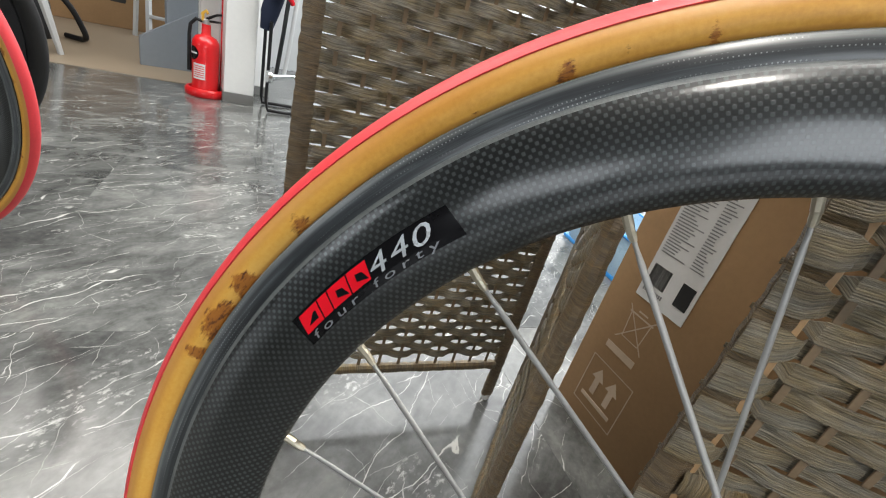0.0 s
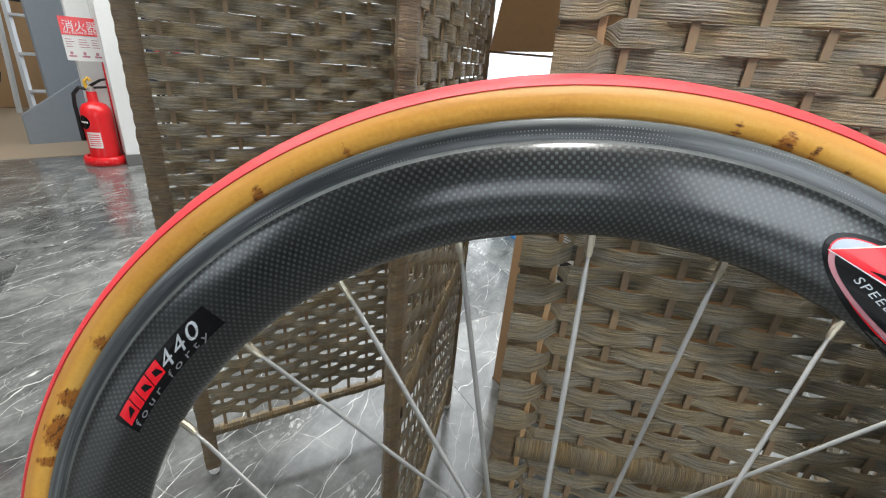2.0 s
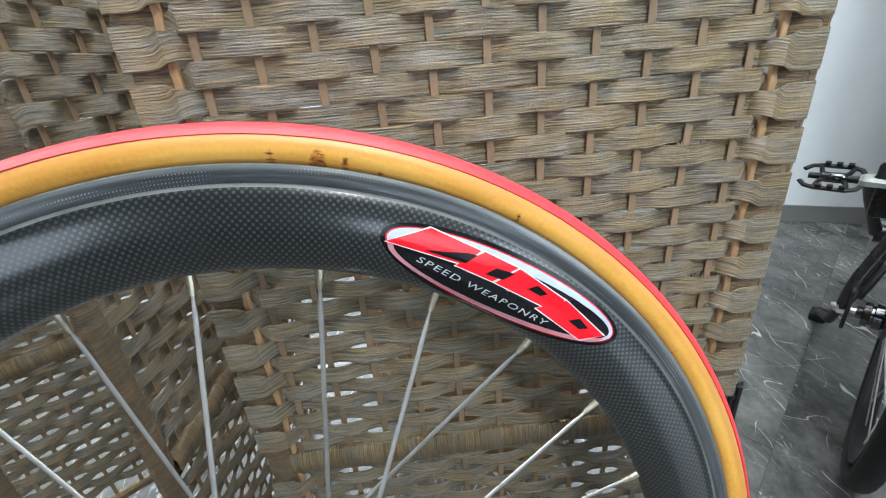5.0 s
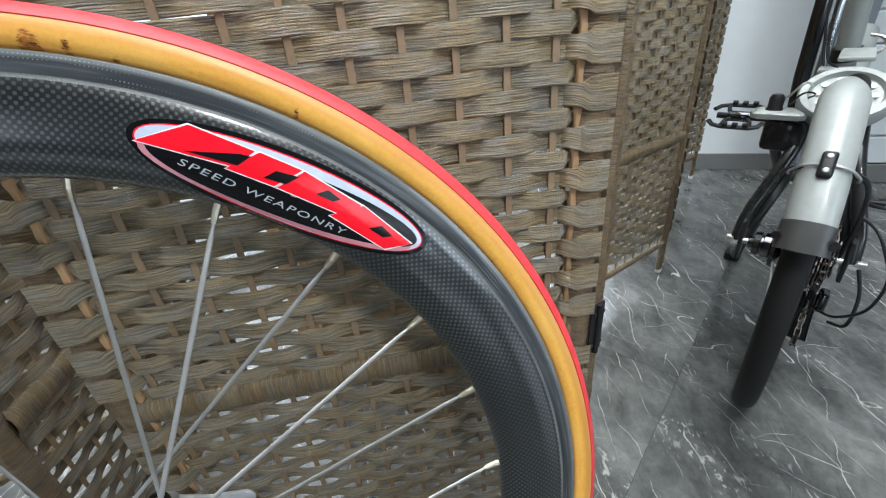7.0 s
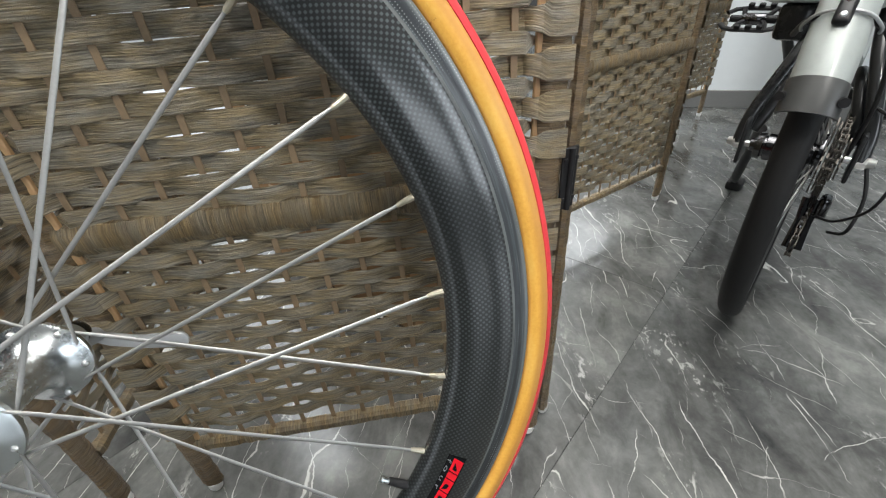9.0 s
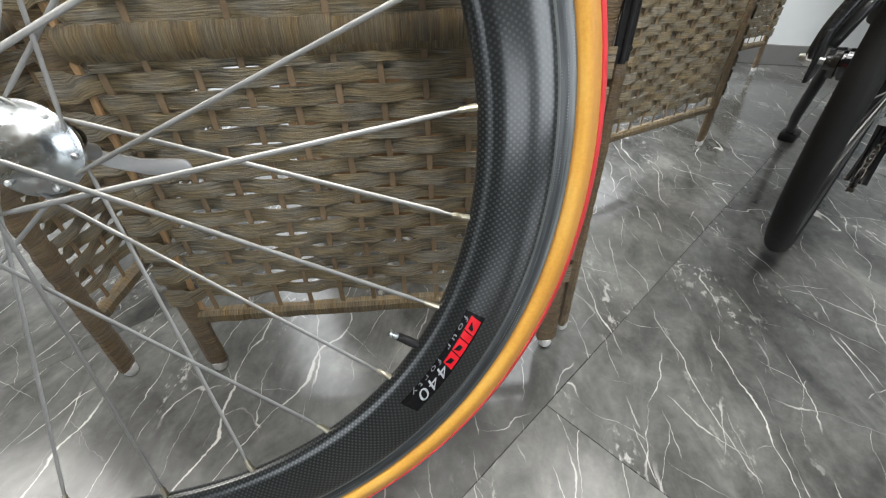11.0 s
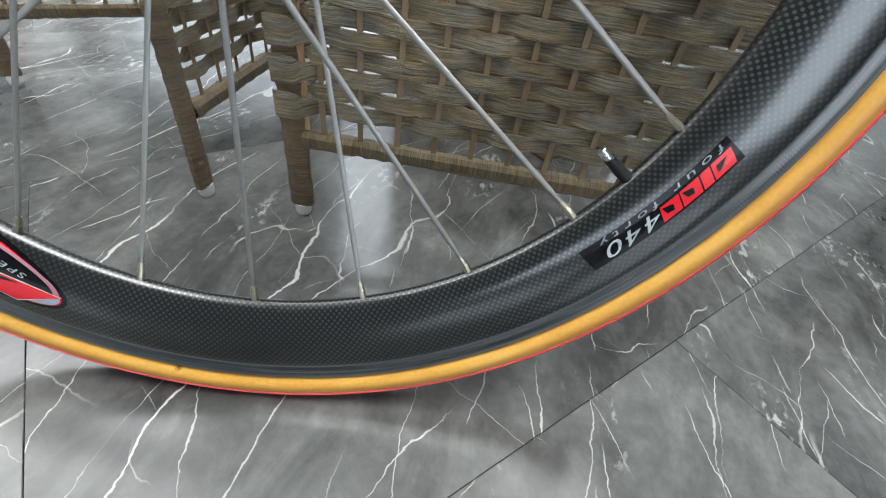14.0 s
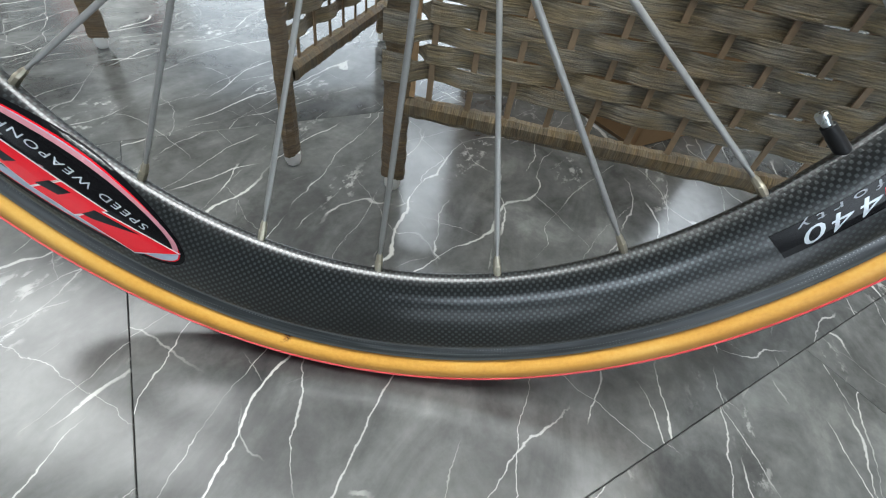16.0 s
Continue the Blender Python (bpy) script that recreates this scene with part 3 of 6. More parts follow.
# round housing for the added spotlight
for (spot_x, spot_y, _), _, _, _ in SPOT_SPOTS:
    bm = bmesh.new()
    lathe(bm, [(0.05, CEIL - 0.11), (0.06, CEIL - 0.10), (0.06, CEIL - 0.03), (0.08, CEIL - 0.025), (0.08, CEIL + 0.001)], 24, "z")
    part("housing", bm, WHITE_PLUG, thing("ceiling_light", "white round fitting of an added, unseen spotlight", "ceiling light", pose(spot_x, spot_y, 0), "ceiling lights"))
for k in range(4):
    for j in range(3):
        bm = bmesh.new()
        box(bm, -0.59, 0.59, -0.54, 0.54, CEIL - 0.030, CEIL + 0.002, 0.006, 2)
        panel_light = thing("ceiling_light", "large white luminous ceiling panel", "ceiling light", pose(-0.8 + 1.2 * k, 2.2 + 1.1 * j, 0), "luminous ceiling panels")
        part("frame", bm, WHITE_PLUG, panel_light)


# ---- the carbon wheel ----
# front profile of the rim: radius, half width
RIM = [(0.3150, 0.0088), (0.3142, 0.0098), (0.3128, 0.0101), (0.3062, 0.0103), (0.3050, 0.0099), (0.3042, 0.0099), (0.3030, 0.0105), (0.2985, 0.0112),
       (0.2920, 0.0116), (0.2850, 0.0115), (0.2780, 0.0108), (0.2720, 0.0097), (0.2670, 0.0082), (0.2630, 0.0062), (0.2603, 0.0040), (0.2588, 0.0019), (0.2585, 0.0)]
RC, RT = 0.3238, 0.0113
LEANING = pose(0, 0, 0.3268, -12.95, 0, 0) @ pose(0, 0, 0, 0, -2.006, 0)


def rim_half(r):
    for (r1, y1), (r0, y0) in zip(RIM, RIM[1:]):
        if r0 <= r <= r1:
            return y0 + (y1 - y0) * (r - r0) / (r1 - r0)
    return RIM[0][1] if r > RIM[0][0] else 0.0


def polar(angle, r, y):
    a = radians(angle)
    return Vector((r * math.sin(a), y, r * math.cos(a)))


def on_rim(angle, r, lift):
    return polar(angle, r, -rim_half(r) - lift)


def decal(bm, grid, lift, place):
    """Lay a grid of (u, v) rows on the rim by place(u, v) -> angle, radius."""
    rows = [[bm.verts.new(on_rim(*place(u, v), lift)) for u, v in row] for row in grid]
    for a, b in zip(rows, rows[1:]):
        for j in range(len(a) - 1):
            bm.faces.new((a[j], a[j + 1], b[j + 1], b[j]))
    return bm


def quad_grid(p00, p10, p11, p01, nu, nv):
    rows = []
    for j in range(nv + 1):
        t = j / nv
        rows.append([((p00[0] * (1 - s) + p10[0] * s) * (1 - t) + (p01[0] * (1 - s) + p11[0] * s) * t,
                      (p00[1] * (1 - s) + p10[1] * s) * (1 - t) + (p01[1] * (1 - s) + p11[1] * s) * t) for s in (i / nu for i in range(nu + 1))])
    return rows


def text_verts(words, size, shear=0.0, spacing=1.0):
    """The mesh of some words set in the built-in font."""
    curve = bpy.data.curves.new("lettering", "FONT")
    curve.body, curve.size, curve.shear, curve.space_character = words, size, shear, spacing
    curve.resolution_u = 3
    ob = new("lettering", curve)
    bpy.context.view_layer.update()
    me = bpy.data.meshes.new_from_object(ob.evaluated_get(bpy.context.evaluated_depsgraph_get()))
    pts = [(v.co.x, v.co.y) for v in me.vertices]
    faces = [tuple(p.vertices) for p in me.polygons]
    bpy.data.objects.remove(ob)
    bpy.data.meshes.remove(me)
    wide = max(p[0] for p in pts) - min(p[0] for p in pts)
    left = min(p[0] for p in pts)
    return [(x - left, y) for x, y in pts], faces, wide


def rim_text(words, size, width, u0, v0, lift, place, shear=0.0, spacing=1.0):
    pts, faces, wide = text_verts(words, size, shear, spacing)
    bm = bmesh.new()
    vs = [bm.verts.new(on_rim(*place(u0 + x * width / wide, v0 + y), lift)) for x, y in pts]
    for f in faces:
        bm.faces.new([vs[k] for k in f])
    return bm


def block_sticker(parent, start):
    """Small rectangular sticker: four slanted red logo blocks, silver numerals and a fine line of words."""
    place = lambda u, v: (start + math.degrees(u / 0.2815), 0.2740 + v)
    long = radians(18.7) * 0.2815
    bm = decal(bmesh.new(), quad_grid((-0.0005, 0), (long, 0), (long - 0.0022, 0.0148), (0.0012, 0.0148), 40, 4), 0.00025, place)
    st = part("model_sticker", bm, GLOSS_BLACK, parent, "glossy black sticker with red blocks and silver numerals", smooth=False)
    # four leaning red blocks, each with a small dark window
    lo, hi, lean = 0.0050, 0.0136, 0.0030
    for k, (u0, w) in enumerate(((0.0020, 0.0118), (0.0146, 0.0058), (0.0212, 0.0112), (0.0332, 0.0112))):
        block = part("logo_block", decal(bmesh.new(), quad_grid((u0, lo), (u0 + w, lo), (u0 + w + lean, hi), (u0 + lean, hi), 8, 3), 0.0004, place), FILM_RED, st, "red slanted logo block", smooth=False)
        if k == 0:
            hole = quad_grid((u0 + 0.0040, lo + 0.0022), (u0 + 0.0105, lo + 0.0022), (u0 + 0.0118, lo + 0.0058), (u0 + 0.0100, lo + 0.0058), 4, 2)
        elif k > 1:
            hole = quad_grid((u0 + 0.0050, lo + 0.0028), (u0 + w - 0.0004, lo + 0.0010), (u0 + w - 0.0014, lo + 0.0052), (u0 + 0.0062, lo + 0.0060), 4, 2)
        else:
            continue
        part("block_window", decal(bmesh.new(), hole, 0.00055, place), GLOSS_BLACK, block, smooth=False)
    for k, digit in enumerate("440"):
        part("numeral", rim_text(digit, 0.0122, 0.0104, 0.0462 + 0.0117 * k, 0.0048, 0.0004, place, 0.3), FILM_SILVER, st, "silver slanted numeral", smooth=False)
    part("lettering", rim_text("four forty", 0.0052, 0.0760, 0.0040, 0.0006, 0.0004, place, 0.15, 1.5), FILM_GREY, st, "fine silver words", smooth=False)
    return st


def oval_sticker(parent, middle):
    """Large oval sticker: black edge, red line, painted pale blue shine, dark band and red logo blocks outlined in
    white.
    """
    cu, cv = radians(middle), 0.2795

    def place(u, v):
        x, z = u, cv + v
        return middle + math.degrees(math.atan2(x, z)), math.hypot(x, z)

    def oval(a, b, lift, du=0.0, dv=0.0, turn=3.0, rings=7, segs=64):
        bm = bmesh.new()
        ct, stn = math.cos(radians(turn)), math.sin(radians(turn))
        rows = []
        for k in range(rings + 1):
            f = max(k / rings, 0.02)
            rows.append([])
            for j in range(segs + 1):
                ang = 2 * pi * j / segs
                x, z = a * f * math.cos(ang), b * f * math.sin(ang)
                rows[-1].append((du + x * ct - z * stn, dv + x * stn + z * ct))
        return decal(bm, rows, lift, place)

    st = part("oval_sticker", oval(0.0785, 0.0205, 0.00025), GLOSS_BLACK, parent, "glossy oval sticker, black and red, with painted pale blue shine", smooth=False)
    part("red_line", oval(0.0756, 0.0180, 0.00040), FILM_RED, st, smooth=False)
    # an oval coloured pale blue as the gloss reflected by the sticker
    part("pale_field", oval(0.0748, 0.0173, 0.00055), FILM_SHINE, st, "painted pale blue-grey shine", smooth=False)
    part("pink_field", oval(0.0715, 0.0130, 0.00068, -0.001, -0.0040), FILM_PINK, st, "dusky pink lower edge", smooth=False)
    part("dark_field", oval(0.0712, 0.0136, 0.00082, 0.0012, -0.0012, 4.0), GLOSS_BLACK, st, "black band", smooth=False)
    # leaning red blocks with a thin white edge, and dark windows in them
    blocks = (((-0.0740, -0.0073), (-0.0306, 0.0004), (-0.0242, 0.0121), (-0.0556, 0.0103)), ((-0.0336, -0.0019), (-0.0096, -0.0004), (0.0000, 0.0134), (-0.0220, 0.0126)),
              ((-0.0080, -0.0004), (0.0284, 0.0002), (0.0353, 0.0096), (0.0012, 0.0134)), ((0.0218, -0.0026), (0.0570, -0.0078), (0.0699, 0.0013), (0.0362, 0.0099)))
    holes = (((-0.0532, -0.0023), (-0.0290, 0.0018), (-0.0250, 0.0088), (-0.0300, 0.0078)), ((-0.0159, 0.0015), (-0.0049, 0.0031), (0.0000, 0.0096), (-0.0115, 0.0075)),
             ((0.0109, 0.0050), (0.0204, 0.0050), (0.0238, 0.0078), (0.0158, 0.0098)), ((0.0440, -0.0004), (0.0530, -0.0020), (0.0580, 0.0010), (0.0500, 0.0040)))
    for shape, hole in zip(blocks, holes):
        mid = (sum(q[0] for q in shape) / 4, sum(q[1] for q in shape) / 4)
        wide = [(q[0] + 0.0007 * (1 if q[0] > mid[0] else -1), q[1] + 0.0006 * (1 if q[1] > mid[1] else -1)) for q in shape]
        edge = part("block_edge", decal(bmesh.new(), quad_grid(*wide, 10, 4), 0.00096, place), FILM_WHITE, st, "white block edge", smooth=False)
        part("logo_block", decal(bmesh.new(), quad_grid(*shape, 10, 4), 0.00110, place), FILM_RED, edge, "red slanted logo block", smooth=False)
        part("block_window", decal(bmesh.new(), quad_grid(*hole, 6, 3), 0.00122, place), GLOSS_BLACK, edge, smooth=False)
    part("lettering", rim_text("SPEED WEAPONRY", 0.0052, 0.0880, -0.0540, -0.0098, 0.0011, place, 0.2, 1.2), FILM_SILVER, st, "small silver words", smooth=False)
    return st


def tyre_parts(wheel, segs=240):
    prof = []
    for k in range(25):
        a = radians(-150 + 300 * k / 24)
        prof.append((RC + RT * math.cos(a), RT * math.sin(a)))
    bm = bmesh.new()
    lathe(bm, prof, segs, start=radians(255), metres=RC)
    tyre = part("tyre", bm, TAN, wheel, "tan sidewall, stained brown in places")
    prof = [(RC + (RT - 0.0003) * math.cos(radians(-64)), (RT - 0.0003) * math.sin(radians(-64)))]
    for k in range(13):
        a = radians(-63 + 126 * k / 12)
        prof.append((RC + (RT + 0.0007) * math.cos(a), (RT + 0.0007) * math.sin(a)))
    prof.append((RC + (RT - 0.0003) * math.cos(radians(64)), (RT - 0.0003) * math.sin(radians(64))))
    bm = bmesh.new()
    lathe(bm, prof, segs, metres=RC)
    part("tread", bm, RED_TREAD, tyre, "smooth red rubber tread")
    return tyre


def rim_part(wheel, segs=240):
    bm = bmesh.new()
    prof = [(r, -y) for r, y in RIM] + [(r, y) for r, y in RIM[::-1][1:]]
    n = len(RIM) - 1
    mats = [2 if k in (4, 5, 2 * n - 5, 2 * n - 6) else 1 if (k < 4 or k >= 2 * n - 4) else 0 for k in range(2 * n)]
    lathe(bm, prof, segs, start=radians(255), mats=mats, metres=0.285)
    return part("rim", bm, [CARBON, TRACK, GROOVE_PALE], wheel, "deep black woven carbon rim under lacquer")


def spoked(wheel):
    hole_r, flange_y = 0.0245, 0.0335
    nip = None
    for i in range(24):
        ang = (i - 5) * 15.0
        side = -1 if i % 2 else 1
        hole = ang + (-60 if i % 4 in (0, 1) else 60)
        p1 = polar(ang, 0.2545, 0.0)
        p0 = polar(hole, hole_r, side * (flange_y + (0.0018 if i % 4 in (0, 1) else -0.0018)))
        way = p1 - p0
        bm = bmesh.new()
        stops = [0.0, 0.045, 0.07, 0.93, 0.955, 1.0]
        wide = [0.00105, 0.00105, 0.0015, 0.0015, 0.00105, 0.00105]
        thin = [0.00105, 0.00105, 0.00062, 0.00062, 0.00105, 0.00105]
        w = way.normalized()
        lateral = w.cross(Vector((0, 1, 0))).normalized()
        up = w.cross(lateral)
        rings = []
        for s, a, b in zip(stops, wide, thin):
            c = p0 + way * s
            rings.append([bm.verts.new(c + lateral * a * math.cos(2 * pi * j / 10) + up * b * math.sin(2 * pi * j / 10)) for j in range(10)])
        for a, b in zip(rings, rings[1:]):
            for j in range(10):
                bm.faces.new((a[j], a[(j + 1) % 10], b[(j + 1) % 10], b[j]))
        spoke = part("spoke", bm, SPOKE, wheel)
        bm = bmesh.new()
        base, tip = polar(ang, 0.2600, 0.0), None
        q = p1 - w * 0.0072
        tube(bm, [base, p1 - w * 0.0012, p1 - w * 0.0014, p1 - w * 0.0050, q], [0.0022, 0.0022, 0.0019, 0.0019, 0.0013], 8)
        part("nipple", bm, BRASS, spoke)


def hub_part(wheel):
    prof = [(0.0, -0.052), (0.0095, -0.052), (0.0115, -0.0505), (0.0120, -0.0420), (0.0150, -0.0395), (0.0175, -0.0372), (0.0265, -0.0358), (0.0283, -0.0348),
            (0.0283, -0.0322), (0.0265, -0.0310), (0.0190, -0.0285), (0.0140, -0.0215), (0.0118, -0.0120), (0.0112, 0.0)]
    prof = prof + [(r, -y) for r, y in prof[::-1][1:]]
    bm = bmesh.new()
    lathe(bm, prof, 56)
    hub = part("hub", bm, ALLOY, wheel, "polished silver alloy hub")
    bm = bmesh.new()
    lathe(bm, [(0.0, -0.0600), (0.0075, -0.0600), (0.0092, -0.0585), (0.0098, -0.0515)], 32)
    part("end_cap", bm, BLACK, hub, "black end cap")
    for k in range(12):
        for y in (-0.0340, 0.0340):
            p = polar(k * 30 + (15 if y > 0 else 0), 0.0245, y)
            n = Vector((0, -1 if y < 0 else 1, 0))
            if k % 2:
                p, n = p - n * 0.0022, -n
            bm = bmesh.new()
            tube(bm, [p, p + n * 0.0024, p + n * 0.0032], [0.0021, 0.0021, 0.0012], 8)
            part("spoke_head", bm, STEEL, hub)
    quick = part("quick_release", lathe(bmesh.new(), [(0.0, 0.068), (0.0075, 0.068), (0.0100, 0.065), (0.0100, 0.054), (0.0060, 0.0515)], 28), ALLOY, wheel, "polished quick-release skewer")
    bm = bmesh.new()
    outline = []
    for k in range(9):
        t = radians(-90 + 180 * k / 8)
        outline.append((0.056 + 0.0068 * math.cos(t), -0.0300 + 0.0068 * math.sin(t)))
    outline += [(0.030, -0.0205), (0.006, -0.0130), (-0.008, -0.0060), (-0.008, -0.0160), (0.006, -0.0240), (0.030, -0.0318)]
    rows = [[bm.verts.new((x * f + 0.024 * (1 - f), y - x * 0.09, z * f - 0.022 * (1 - f))) for x, z in outline] for y, f in ((0.0868, 0.93), (0.0876, 1.0), (0.0896, 1.0), (0.0904, 0.93))]
    for p, q in zip(rows, rows[1:]):
        for j in range(len(outline)):
            j2 = (j + 1) % len(outline)
            bm.faces.new((p[j], p[j2], q[j2], q[j]))
    bm.faces.new(rows[0][::-1])
    bm.faces.new(rows[-1])
    tube(bm, [(0.0, 0.060, -0.006), (0.0, 0.0875, -0.012)], [0.0065, 0.0060], 14)
    part("lever", bm, DULL_ALLOY, quick, "flat silver lever")
    bm = bmesh.new()
    lathe(bm, [(0.0085, 0.066), (0.0092, 0.069), (0.0086, 0.0730), (0.0062, 0.0762), (0.0, 0.0778)], 24)
    part("nut", bm, DARK_CHROME, quick, "dark glossy domed nut")


def valve_part(wheel):
    w = polar(127.5, 1.0, 0.0)
    bm = bmesh.new()
    tube(bm, [w * 0.2600, w * 0.2500, w * 0.2495, w * 0.2440, w * 0.2435], [0.0034, 0.0034, 0.0031, 0.0031, 0.0026], 16)
    valve = part("valve", bm, BLACK, wheel, "black valve sleeve with a silver tip")
    bm = bmesh.new()
    tube(bm, [w * 0.2436, w * 0.2410, w * 0.2408, w * 0.2372, w * 0.2366], [0.0021, 0.0021, 0.0026, 0.0026, 0.0020], 12)
    part("valve_tip", bm, ALLOY, valve, "silver knurled tip")


main_wheel = thing("carbon_road_wheel", "deep black carbon road wheel, red and tan tyre, leaning upright", "bicycle wheel", LEANING, "carbon wheels")
tyre_parts(main_wheel)
rim_part(main_wheel)
block_sticker(main_wheel, 297.8)
block_sticker(main_wheel, 118.1)
oval_sticker(main_wheel, 37.2)
oval_sticker(main_wheel, 217.8)
spoked(main_wheel)
hub_part(main_wheel)
valve_part(main_wheel)

second = copy_thing(main_wheel, pose(-1.286, 0.303, 0.336, 4.4, 0, 17.2) @ pose(0, 0, 0, 0, 140, 0))
tagged(second, "matching carbon wheel with red and tan tyre standing on the floor")


# ---- woven screens ----
PITCH, GAP_X, ROD0, WIDE, TALL = 0.0150, 0.0335, 0.038, 0.414, 1.70
RAILS = [(0.080, 0.096), (0.345, 0.369), (0.905, 0.929), (1.640, 1.664)]
ROWS_Z = [0.690 + PITCH * j for j in range(-38, 64)]
ROWS_Z = [z for z in ROWS_Z if all(z < lo + 0.001 or z > hi - 0.001 for lo, hi in RAILS) and z > 0.096 and z < 1.64]


def strip_mesh(bm, z0, parity, seed, fill, neck, post, amp):
    """One flat band of cords, woven over and under the rods, wrapped about both stiles."""
    uv = bm.loops.layers.uv.verify()
    rng = random.Random(seed)
    n = 84
    rows = []
    jit = [rng.uniform(-1, 1) for _ in range(16)]
    lift = rng.uniform(-0.0004, 0.0004)
    for k in range(n + 1):
        x = -0.0015 + (WIDE + 0.003) * k / n if not post else 0.012 + (WIDE - 0.024) * k / n
        ph = (x - ROD0) / GAP_X * pi + parity * pi
        y = amp * max(-1.0, min(1.0, 1.5 * math.cos(ph)))
        h = PITCH * fill
        edge = min(x, WIDE - x)
        if edge < 0.040:
            e = max(0.0, min(1.0, (edge - 0.0250) / 0.0080))
            e = e * e * (3 - 2 * e)
            if post:
                y *= e
                h *= 1.0 - (1 - neck) * (1 - e) * (1 if parity else 0.3)
            elif parity:
                h *= neck + (1 - neck) * e
                y = y * e + 0.0030 * (1 - e)
            else:
                s = max(0.0, min(1.0, (0.0270 - edge) / 0.0110))
                h *= 1.0 + 0.58 * s * s * (3 - 2 * s)
                y = y * e - 0.0072 * (1 - e)
        u = x / WIDE * 12
        a, b = jit[int(u) % 16], jit[(int(u) + 1) % 16]
        wob = (a + (b - a) * (u - int(u))) * 0.0005
        dz = wob + lift
        top = h * (1 - 0.05 * abs(b))
        low = h * (1 - 0.05 * abs(a))
        t = 0.0005
        ring = []
        for fz, fy in ((-1, 0.0), (-0.93, -1), (0.93, -1), (1, 0.0), (0.93, 1), (-0.93, 1)):
            ring.append(bm.verts.new((x, y + fy * t, z0 + dz + (top if fz > 0 else low) * fz)))
        rows.append((ring, x, h / (PITCH * fill)))
    vs = (0.0, 0.0015, 0.0135, 0.015, 0.0165, 0.0285, 0.030)
    for (a, xa, ha), (b, xb, hb) in zip(rows, rows[1:]):
        for j in range(6):
            j2 = (j + 1) % 6
            f = bm.faces.new((a[j], b[j], b[j2], a[j2]))
            for loop, val in zip(f.loops, ((xa, vs[j] * ha), (xb, vs[j] * hb), (xb, vs[j + 1] * hb), (xa, vs[j + 1] * ha))):
                loop[uv].uv = (val[0] + seed * 0.37, val[1] + seed * 0.0307)


STRIPS = []
# height against the pitch, pinch at the stile, ends inside the stile, depth of the wave, first mesh
WEAVES = {"tight": (0.518, 0.26, False, 0.0026, 0), "loose": (0.470, 0.55, True, 0.0026, 10), "closed": (0.524, 0.85, True, 0.0044, 20),
          "dense": (0.560, 0.85, True, 0.0040, 30)}
for variant in range(40):
    bm = bmesh.new()
    strip_mesh(bm, 0.0, variant % 2, variant, *list(WEAVES.values())[variant // 10][:4])
    me = bpy.data.meshes.new("strip")
    bm.normal_update()
    bm.to_mesh(me)
    bm.free()
    me.materials.append(STRIP)
    for poly in me.polygons:
        poly.use_smooth = True
    me.set_sharp_from_angle(angle=radians(28))
    STRIPS.append(me)


def wrapped_post(bm, cx, cy, half_x, half_y, z0, z1, step, seed, jitter):
    """A square post bound with cord: rings of uneven girth, unwrapped in metres round and up."""
    uv = bm.loops.layers.uv.verify()
    rng = random.Random(seed)
    n = int((z1 - z0) / step)
    corner = 0.35
    shape = [(-1, -corner), (-corner, -1), (corner, -1), (1, -corner), (1, corner), (corner, 1), (-corner, 1), (-1, corner)]
    rings = []
    for k in range(n + 1):
        z = z0 + (z1 - z0) * k / n
        if k % 4 == 0:
            wind = rng.uniform(0.93, 1.03)
        g = wind + rng.uniform(-jitter, jitter) * 0.5 + (0.06 if k % 4 in (1, 2) else 0.0)
        rings.append([bm.verts.new((cx + sx * half_x * g, cy + sy * half_y * g, z + rng.uniform(-0.2, 0.2) * step)) for sx, sy in shape])
    for k in range(n):
        a, b = rings[k], rings[k + 1]
        for j in range(8):
            j2 = (j + 1) % 8
            f = bm.faces.new((a[j], a[j2], b[j2], b[j]))
            za, zb = a[0].co.z, b[0].co.z
            for loop, val in zip(f.loops, ((j * 0.009, za), (j * 0.009 + 0.009, za), (j * 0.009 + 0.009, zb), (j * 0.009, zb))):
                loop[uv].uv = val
    bm.faces.new(rings[0][::-1])
    bm.faces.new(rings[-1])


FRAME_MESH = None


def panel_frame():
    bm = bmesh.new()
    for side, cx in enumerate((0.0105, WIDE - 0.0105)):
        wrapped_post(bm, cx, 0.0, 0.0108, 0.0066, 0.012, TALL, 0.0044, 5 + side, 0.018)
    return bm


